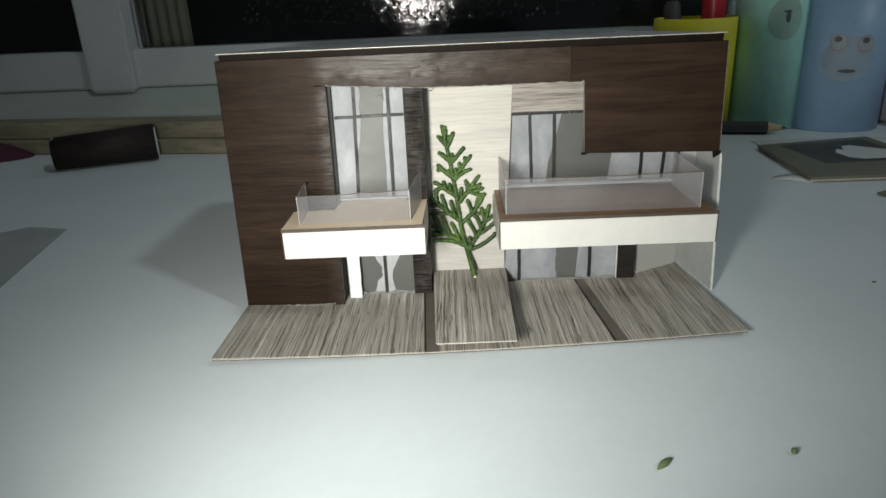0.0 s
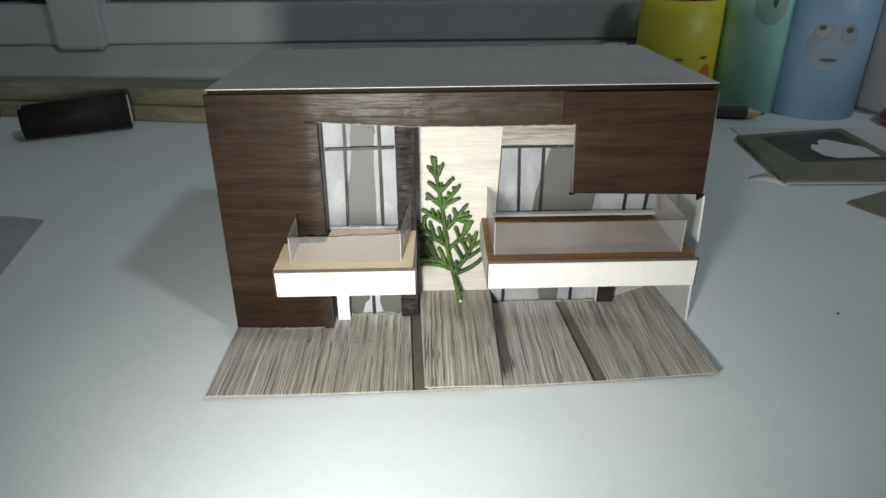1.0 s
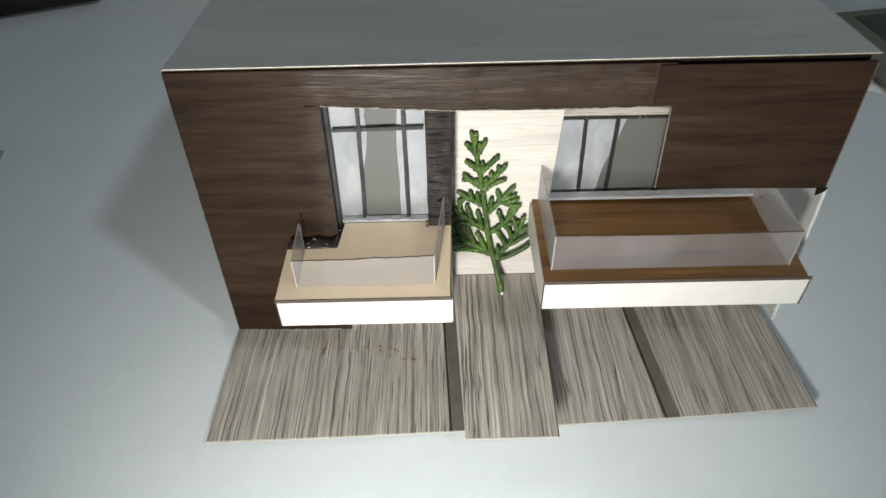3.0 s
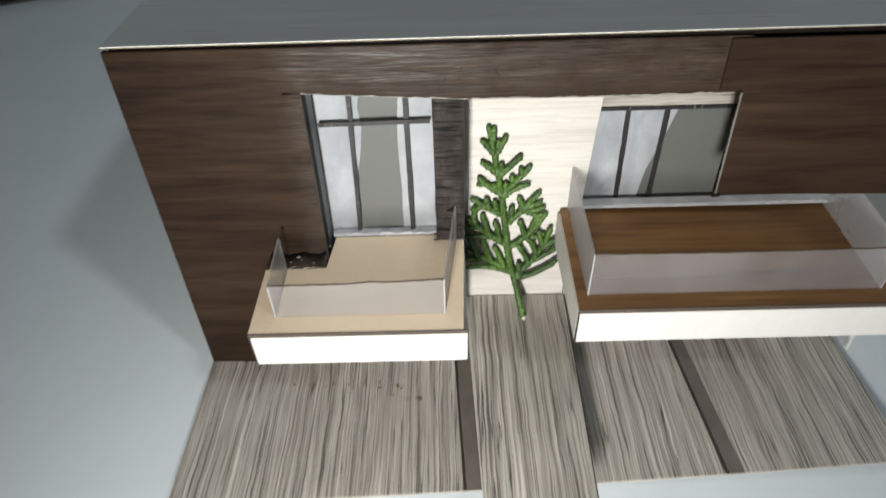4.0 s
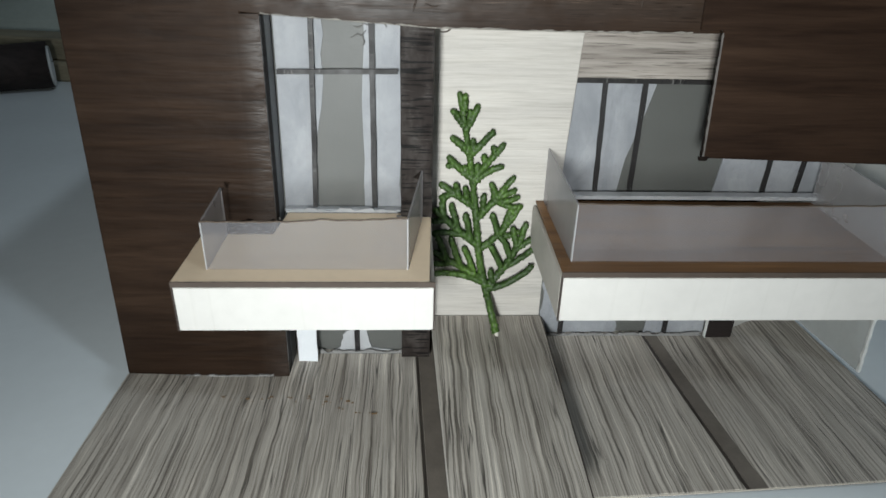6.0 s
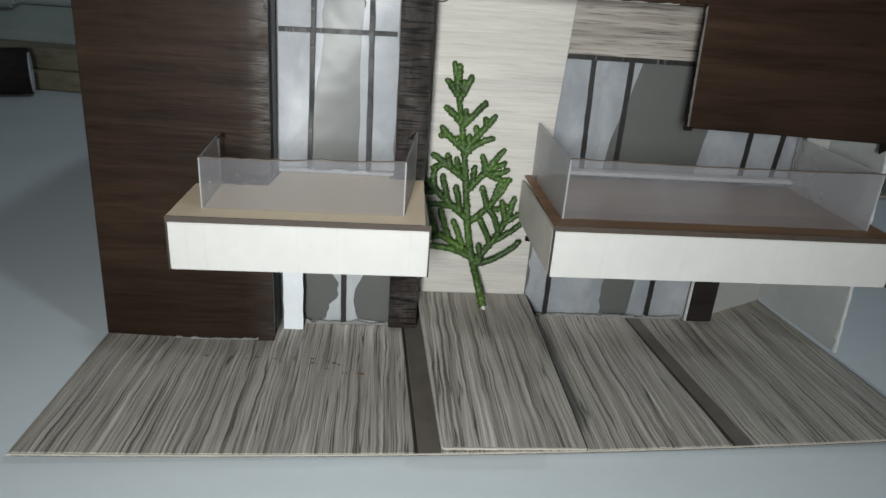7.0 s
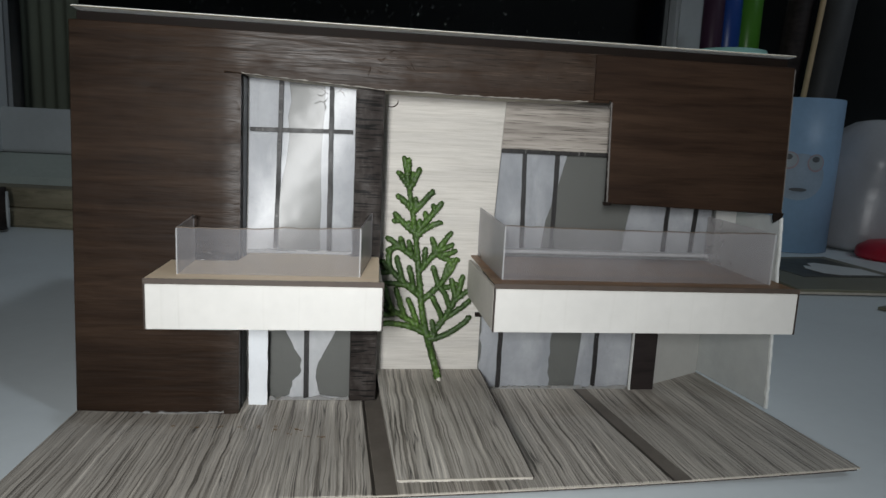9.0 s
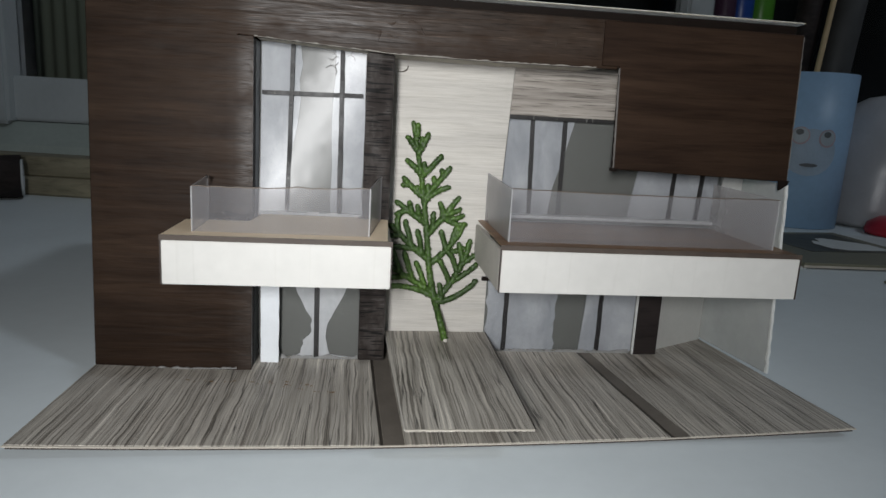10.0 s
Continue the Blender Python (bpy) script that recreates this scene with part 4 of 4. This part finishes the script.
# ---- conifer sprig: its foot on the step, leaning back on the cream wall ----
sprig = thing("conifer_sprig", "green scaly conifer sprig standing as a tree", "sprig", (6.5, 188, 5.0))
rs = random.Random(3)


def twig(bm, path, r0, r1, step=0.62):
    """A scaly twig: beads along a path, with a blunt round end."""
    pts = [Vector(p) for p in path]
    dense = []
    for a, b in zip(pts, pts[1:]):
        k = max(2, round((b - a).length / (step * 0.5)))
        dense += [a.lerp(b, i / k) for i in range(k)]
    dense.append(pts[-1])
    dense = dense[:1] + [p + Vector((rs.uniform(-0.1, 0.1), rs.uniform(-0.05, 0.05), rs.uniform(-0.1, 0.1))) for p in dense[1:]]
    n = len(dense)
    rad = []
    for i in range(n):
        base = r0 + (r1 - r0) * i / (n - 1)
        rad.append(base * (1.17 if i % 2 else 0.84) * rs.uniform(0.92, 1.08))
    way = (dense[-1] - dense[-2]).normalized()
    tube(bm, dense + [dense[-1] + way * r1 * 0.5, dense[-1] + way * r1 * 0.85], rad + [r1 * 0.82, r1 * 0.35], 8)


def bend(a, ang, length, curl, n):
    """Points from a, setting off at an angle from straight up (right positive) and curling."""
    out, p = [Vector(a)], Vector(a)
    for i in range(n):
        w = radians(ang + curl * (i + 0.5) / n)
        p = p + Vector((math.sin(w), rs.uniform(-0.05, 0.05), math.cos(w))) * (length / n)
        out.append(p.copy())
    return out


STEM_LINE = ((0, 6.5), (0.1, 5.1), (0.15, 4.49), (0.25, 3.33), (0.33, 2.68), (0.52, 1.68), (0.7, 0.55), (0.845, -0.71), (1, -2.1))


def stem_at(f):
    """Along the stem, from foot (0) to tip (1)."""
    for (f0, x0), (f1, x1) in zip(STEM_LINE, STEM_LINE[1:]):
        if f <= f1:
            break
    y = 187.9 + 6.8 * min(1, f / 0.17) + 0.5 * max(0, f - 0.17)
    return Vector((x0 + (x1 - x0) * (f - f0) / (f1 - f0), y, 4.5 + 46.3 * f))


bm = bmesh.new()
twig(bm, [stem_at(0.01 + 0.99 * i / 20) for i in range(21)], 0.78, 0.52)
part("stem", bm, STEM, sprig, "", True)
bm = bmesh.new()
tube(bm, [stem_at(0.0) + Vector((0, -0.2, -0.1)), stem_at(0.012)], [0.36, 0.55], 8)
part("cut_foot", bm, ENDCARD, sprig, "pale cut foot of the stem")


def branch(f, ang, length, curl, *twigs):
    """A branch from the stem, and its twigs: along the branch, angle, length and curl."""
    bm = bmesh.new()
    main = bend(stem_at(f), ang, length, curl, 10)
    twig(bm, main, 0.72, 0.6)
    for g, a2, l2, c2 in twigs:
        k = min(9.99, g * 10)
        at = main[int(k)].lerp(main[int(k) + 1], k - int(k))
        twig(bm, bend(at, a2, l2, c2, 6), 0.64, 0.6)
    part("branch", bm, STEM, sprig, "", True)


branch(0.155, 81, 10.6, -43, (0.13, -8, 3.8, 0))
branch(0.160, 43, 15.8, -32, (0.32, -19, 5.9, -13), (0.51, -13, 5.2, -22), (0.36, 61, 6.8, -15), (0.65, 53, 4.3, 1), (0.68, -8, 4.2, -13))
branch(0.339, 55, 11.9, -33, (0.42, -14, 4.4, -9), (0.57, 3, 4.2, 29), (0.38, 98, 4.2, -42), (0.69, 2, 3.0, 49))
branch(0.480, 42, 10.7, -9, (0.17, 0, 3.4, 0), (0.48, 3, 3.3, -31), (0.56, 80, 3.5, -23), (0.48, 112, 4.6, -61), (0.51, 135, 5.3, -53))
branch(0.640, 43, 6.2, 29, (0.25, -12, 2.4, 0))
branch(0.652, 39, 8.6, -1, (0.44, -14, 1.7, 0), (0.73, -10, 1.3, 0))
branch(0.753, 44, 6.2, -4, (0.19, -8, 2.0, 0))
branch(0.858, 29, 4.8, -6, (0.34, 2, 1.8, 0))
branch(0.922, 18, 3.2, -27)
branch(0.178, -59, 10.4, -36)
branch(0.202, -62, 11.5, 5, (0.19, -17, 5.9, -7), (0.46, -21, 6.5, 5), (0.77, -17, 5.7, -4), (0.63, -102, 3.6, 13))
branch(0.358, -51, 11.6, 5, (0.17, -11, 5.4, -4), (0.46, -14, 5.3, -3), (0.75, -30, 5.3, 64), (0.33, -75, 5.8, -25), (0.74, -112, 2.3, 28))
branch(0.534, -57, 7.9, 4, (0.23, -10, 2.8, 0), (0.48, -15, 2.5, 0), (0.63, -108, 2.6, -6))
branch(0.659, -56, 5.9, 15, (0.20, -19, 1.5, 0), (0.72, -100, 1.3, 0))
branch(0.769, -44, 4.1, -9)
branch(0.875, -37, 3.3, -5)

# ---- things on the table ----
WHITEBACK = plain("backing_paper", (0.5, 0.52, 0.52), 0.6, 0.1, 80.0)
roll = thing("vinyl_roll", "short dark walnut vinyl roll lying on its side", "roll", (-208, 393, 0))
bm = bmesh.new()
prof = []
for k in range(54):
    a = k * math.tau / 36 - 0.6
    rr = 10.3 - 0.35 * k / 36
    prof.append((rr * math.cos(a), 10.6 + rr * math.sin(a)))
inner = [(0.93 * y, 10.6 + 0.93 * (z - 10.6)) for y, z in prof]
slab(bm, prof + inner[::-1], -28, 28, "x")
for v in bm.verts:
    k = 0.99 + 0.002 * v.co.x
    v.co.y, v.co.z = v.co.y * k, (v.co.z - 0.3) * k + 0.3
m = Matrix.Translation((-205.5, 391, 0)) @ Matrix.Rotation(radians(23), 4, "Z")
bmesh.ops.transform(bm, matrix=m, verts=bm.verts)
part("sheet", bm, BLACKWOOD, roll, "", True)
bm = bmesh.new()
ring = [(8.9 * math.cos(k * math.tau / 40), 10.6 + 8.9 * math.sin(k * math.tau / 40)) for k in range(41)]
slab(bm, ring + [(0.95 * y, 10.6 + 0.95 * (z - 10.6)) for y, z in ring[::-1]], -27.5, 28.8, "x")
bmesh.ops.transform(bm, matrix=m, verts=bm.verts)
part("backing", bm, WHITEBACK, roll, "white backing paper inside the roll", True)


def cup(name, label, x, y, r, h, colours, face):
    c = thing(name, label, "pencil cup", (x, y, 0), "painted paper pencil cups")
    bm = bmesh.new()
    lathe(bm, [(0, 0.4), (r, 0.4), (r, h), (r - 0.9, h), (r - 0.9, 2), (0, 2)], x, y, 64)
    body = part("body", bm, colours, c, "", True)
    for level, (nm, material, w, hh, u, z) in enumerate(face):
        bm = bmesh.new()
        up = 0.15 + 0.07 * level
        n, m = 24, 5

        def on(rho, k, h):
            a, b = u + w * rho * math.cos(k * math.tau / n), z + hh * rho * math.sin(k * math.tau / n)
            return bm.verts.new((x + (r + h) * math.sin(a / r), y - (r + h) * math.cos(a / r), b))

        mid = on(0, 0, up)
        rings = [[on(j / m, k, up) for k in range(n)] for j in range(1, m + 1)] + [[on(1, k, 0.02) for k in range(n)]]
        for k in range(n):
            bm.faces.new((mid, rings[0][k], rings[0][(k + 1) % n]))
            for p, q in zip(rings, rings[1:]):
                bm.faces.new((p[k], q[k], q[(k + 1) % n], p[(k + 1) % n]))
        part(nm, bm, material, c)
    return c


YELLOW = plain("yellow_paint", (0.74, 0.67, 0.05), 0.45, 0.1, 40.0)
TEAL = plain("teal_paint", (0.42, 0.76, 0.67), 0.45, 0.2, 14.0)
BLUE = plain("blue_paint", (0.28, 0.43, 0.61), 0.45, 0.12, 25.0)
INK = plain("dark_ink", (0.05, 0.05, 0.05), 0.6, 0.2, 100.0)
BLUSH = plain("blush_paint", (0.29, 0.37, 0.46), 0.6, 0.15, 60.0)
MINT = plain("mint_paint", (0.34, 0.52, 0.44), 0.5, 0.15, 60.0)
ORANGE = plain("orange_paint", (0.65, 0.25, 0.04), 0.5, 0.2, 60.0)
REDP = plain("red_plastic", (0.45, 0.02, 0.04), 0.35, 0.12, 40.0)
LIME = plain("lime_plastic", (0.06, 0.2, 0.015), 0.35, 0.12, 40.0)
ROYAL = plain("royal_plastic", (0.012, 0.05, 0.24), 0.35, 0.12, 40.0)
CLOUD = plain("cloudy_plastic", (0.45, 0.46, 0.48), 0.3, 0.08, 40.0)
PURPLE = plain("purple_cloth", (0.06, 0.012, 0.03), 0.9, 0.3, 80.0)
OLIVE = plain("olive_print", (0.15, 0.145, 0.10), 0.5, 0.2, 60.0)
LEADWOOD = plain("bare_wood", (0.5, 0.38, 0.22), 0.6, 0.15, 100.0)

MARK = plain("faded_ink", (0.10, 0.11, 0.12), 0.6, 0.3, 120.0)
PEACH = plain("dull_peach_paint", (0.36, 0.28, 0.30), 0.6, 0.15, 60.0)
SKYP = plain("pale_sky_paint", (0.32, 0.37, 0.41), 0.5, 0.1, 60.0)
WHITEP = plain("white_paint", (0.6, 0.62, 0.62), 0.5, 0.1, 60.0)
cup("pencil_cup", "short yellow painted pencil cup holding red and dark pens", 154.5, 432, 24.5, 68, YELLOW,
    [("patch", ORANGE, 5, 8, 12, 24), ("dark_mark", MARK, 2.6, 0.8, -6, 35), ("dark_mark", MARK, 2.6, 0.8, 9, 36)])
cup("pencil_cup", "tall teal and green painted pencil cup full of pens", 201, 431, 21, 112, TEAL,
    [("patch", MINT, 10, 12, -1, 66), ("dark_mark", MARK, 1.4, 3.4, 0, 67), ("dark_mark", MARK, 2.4, 0.8, -0.5, 70)])
cup("pencil_cup", "light blue painted pencil cup holding a thin stick", 241.6, 422, 26, 86.3, BLUE,
    [("patch", BLUSH, 14, 13, -9, 43), ("ring", PEACH, 4.7, 4.9, -15, 52), ("ring", PEACH, 4.7, 4.9, -1, 51), ("disc", SKYP, 4.0, 4.2, -15.0, 52.2), ("disc", SKYP, 4.0, 4.2, -1.0, 51.2),
     ("dot", MARK, 2.0, 1.6, -15.6, 54), ("dot", MARK, 2.0, 1.6, -1.4, 53), ("dark_mark", MARK, 4.6, 1.0, -9, 36)])


def pen(name, label, foot, head, r, material, cap=None):
    """A pen or stick standing in a cup: a barrel, and a cap of another colour where it has one."""
    t = thing(name, label, "pen", foot)
    a, b = Vector(foot), Vector(head)
    bm = bmesh.new()
    tube(bm, [a, a.lerp(b, 0.7), a.lerp(b, 0.97), b], [r, r, r, r * 0.6], 16)
    part("barrel", bm, material, t, "", True)
    if cap:
        bm = bmesh.new()
        tube(bm, [a.lerp(b, 0.62), a.lerp(b, 0.63), a.lerp(b, 0.99), b + (b - a).normalized() * 0.5], [r * 1.05, r * 1.2, r * 1.15, r * 0.7], 16)
        part("cap", bm, cap, t, "", True)


PLUM = plain("plum_plastic", (0.04, 0.015, 0.035), 0.4, 0.1, 40.0)
pen("marker_pen", "red marker pen standing in the yellow cup", (166, 430, 3), (166, 436, 112), 7.0, REDP)
pen("marker_pen", "black marker pen standing in the yellow cup", (145, 428, 3), (140, 434, 78), 5.0, INK)
pen("marker_pen", "plum marker pen standing in the teal cup", (192, 432, 3), (194, 440, 170), 6.0, PLUM)
pen("marker_pen", "royal blue marker pen standing in the teal cup", (203, 434, 3), (205, 442, 172), 6.0, INK, ROYAL)
pen("marker_pen", "lime green marker pen standing in the teal cup", (212, 431, 3), (217, 440, 168), 6.0, INK, LIME)
pen("thin_stick", "thin pale wooden stick standing in the blue cup", (236, 418, 3), (254, 426, 150), 1.6, LEADWOOD)
pen("marker_pen", "black marker pen standing in the blue cup", (250, 424, 3), (268, 430, 160), 9.0, INK)
pen("marker_pen", "dark brown marker pen standing in the blue cup", (231, 428, 3), (247, 436, 155), 7.0, BLACKWOOD)

jar = thing("plastic_jar", "cloudy pale grey plastic jar with lumpy rounded shoulders", "jar", (302, 424, 0))
bm = bmesh.new()
lathe(bm, [(0, 0.3), (26, 0.3), (30, 3), (31, 12), (29, 30), (28, 40), (29.3, 50), (28.5, 58), (25.5, 66), (21, 72), (14, 76.5), (6, 78), (0, 78.2)], 302, 424, 56)
for v in bm.verts:
    a = math.atan2(v.co.y - 424, v.co.x - 302)
    k = 1 + 0.02 * math.sin(5 * a + 0.11 * v.co.z) + 0.012 * math.sin(9 * a - 0.2 * v.co.z)
    v.co.x, v.co.y = 302 + k * (v.co.x - 302), 424 + k * (v.co.y - 424)
part("body", bm, CLOUD, jar, "", True)
lid = thing("red_lid", "small domed red plastic lid on the table", "lid", (286, 384, 0))
bm = bmesh.new()
lathe(bm, [(0, 0.2), (20, 0.2), (21, 2), (20, 6), (15, 9.5), (7, 11), (0, 11.3)], 289, 384, 48)
part("dome", bm, REDP, lid, "", True)

pencil = thing("pencil", "black pencil with a sharpened bare wood tip", "pencil", (140, 414, 0))
for nm, material, d0, d1, r0, r1, sides, lab in (("barrel", INK, 10.5, 130, 3.9, 3.9, 6, ""), ("bare_tip", LEADWOOD, 2.5, 10.5, 1.2, 3.7, 12, "bare sharpened wood"), ("lead", INK, 0, 2.5, 0.3, 1.2, 10, "")):
    bm = bmesh.new()
    tube(bm, [(203 - 0.974 * d, 399 + 0.229 * d, 4.0) for d in (d0, d1)], [r0, r1], sides)
    part(nm, bm, material, pencil, lab)

sheet = thing("paper_sheet", "white paper sheet under the olive picture card", "paper", (215, 340, 0))
bm = bmesh.new()
slab(bm, [(172, 300), (262, 297), (264, 378), (176, 384)], 0.1, 0.5)
part("leaf", bm, WHITEP, sheet)
card = thing("picture_card", "olive card with a dark and white landscape print", "card", (200, 332, 0))
bm = bmesh.new()
slab(bm, [(164, 293), (235, 291.5), (235.5, 373), (170, 362)], 0.8, 2.6, bevel=0.25)
part("mount", bm, OLIVE, card)
bm = bmesh.new()
slab(bm, [(163.9, 292.9), (235.1, 291.4), (235.2, 293), (164.4, 294.4)], 0.55, 1.5)
part("raw_edge", bm, EDGE, card, "cream raw card edge")
PHOTO = wood("print_dark", (90, 60, 60), (0.035, 0.035, 0.03), (0.06, 0.06, 0.045), (0.10, 0.10, 0.08), 0.4, 0.3, 0.1)
bm = bmesh.new()
slab(bm, [(184, 317), (229, 319), (229, 366), (181, 358)], 2.62, 2.75)
part("print", bm, PHOTO, card, "dark landscape print")
bm = bmesh.new()
slab(bm, [(200, 326), (206, 322), (228, 323), (228, 338), (214, 352), (209, 350), (206, 342), (203, 344), (199, 337)], 2.78, 2.88)
part("print_light", bm, WHITEP, card, "white patch of the print")
card2 = thing("olive_card", "small olive card lying askew on the table", "card", (205, 262, 0))
bm = bmesh.new()
slab(bm, [(180.5, 270.8), (236, 297), (252, 262), (200, 232)], 0.3, 1.3, bevel=0.2)
part("mount", bm, OLIVE, card2)
scrap = thing("paper_scrap", "curled white paper scrap beside the olive card", "paper", (160, 297, 0))
bm = bmesh.new()
n = 12
for i in range(n):
    a0, a1 = i / n, (i + 1) / n
    q = [bm.verts.new((150 + 15 * a + 2 * k, 301 - 8.5 * a + 9 * k * (0.35 + a), 0.3 + (0.5 + 0.5 * k) * math.sin(math.pi * a) ** 2 + 0.3 * k)) for a, k in ((a0, 0), (a1, 0), (a1, 1), (a0, 1))]
    bm.faces.new(q)
bmesh.ops.remove_doubles(bm, verts=bm.verts, dist=0.01)
bmesh.ops.solidify(bm, geom=bm.faces[:], thickness=0.3)
part("curl", bm, WHITEP, scrap, "", True)

cloth = thing("cloth", "dark purple cloth heaped at the table's edge", "cloth", (-312, 424, 0))
bm = bmesh.new()
q = bmesh.ops.create_icosphere(bm, subdivisions=4, radius=1.0)
for v in q["verts"]:
    d = 1 + 0.12 * math.sin(7 * v.co.x + 3 * v.co.y) + 0.1 * math.sin(9 * v.co.y + 5 * v.co.z)
    t = 1 - 0.55 * max(0, v.co.x)
    v.co = (-314 + 42 * v.co.x, 424 + 18 * v.co.y * d, max(0.2, 15 * v.co.z * d * t))
part("heap", bm, PURPLE, cloth, "", True)


LEAFBIT = plain("dry_leaf_green", (0.11, 0.15, 0.065), 0.6, 0.3, 400.0)


def leaf_bit(x, y, length, turn, label):
    t = thing("leaf_bit", label, "leaf", (x, y, 0), "leaf bits on the table")
    bm = bmesh.new()
    c, sn = math.cos(radians(turn)), math.sin(radians(turn))
    pts = [(x + c * length * (f - 0.5), y + sn * length * (f - 0.5), 0.55 + 0.3 * math.sin(f * 3)) for f in (0, 0.2, 0.4, 0.6, 0.8, 1.0)]
    tube(bm, pts, [0.15, 0.5, 0.75, 0.65, 0.5, 0.2], 7)
    part("scale", bm, LEAFBIT, t, "", True)


leaf_bit(39.2, 103.8, 4.6, 40, "small green leaf bit fallen on the table")
leaf_bit(65.1, 106.0, 1.2, 20, "tiny green leaf crumb on the table")


def crumb(x, y, r, label):
    t = thing("crumb", label, "crumb", (x, y, 0), "crumbs on the table")
    bm = bmesh.new()
    q = bmesh.ops.create_icosphere(bm, subdivisions=2, radius=r)
    for v in q["verts"]:
        k = 1 + 0.25 * math.sin(9 * v.co.x / r + 5 * v.co.z / r)
        v.co = Vector((v.co.x * 1.4 * k + x, v.co.y * k + y, max(0.03, v.co.z * 0.6 * k + r * 0.5)))
    part("grain", bm, OLIVE, t, "", True)


crumb(127.3, 183.7, 0.42, "small dark crumb lying on the pale table")
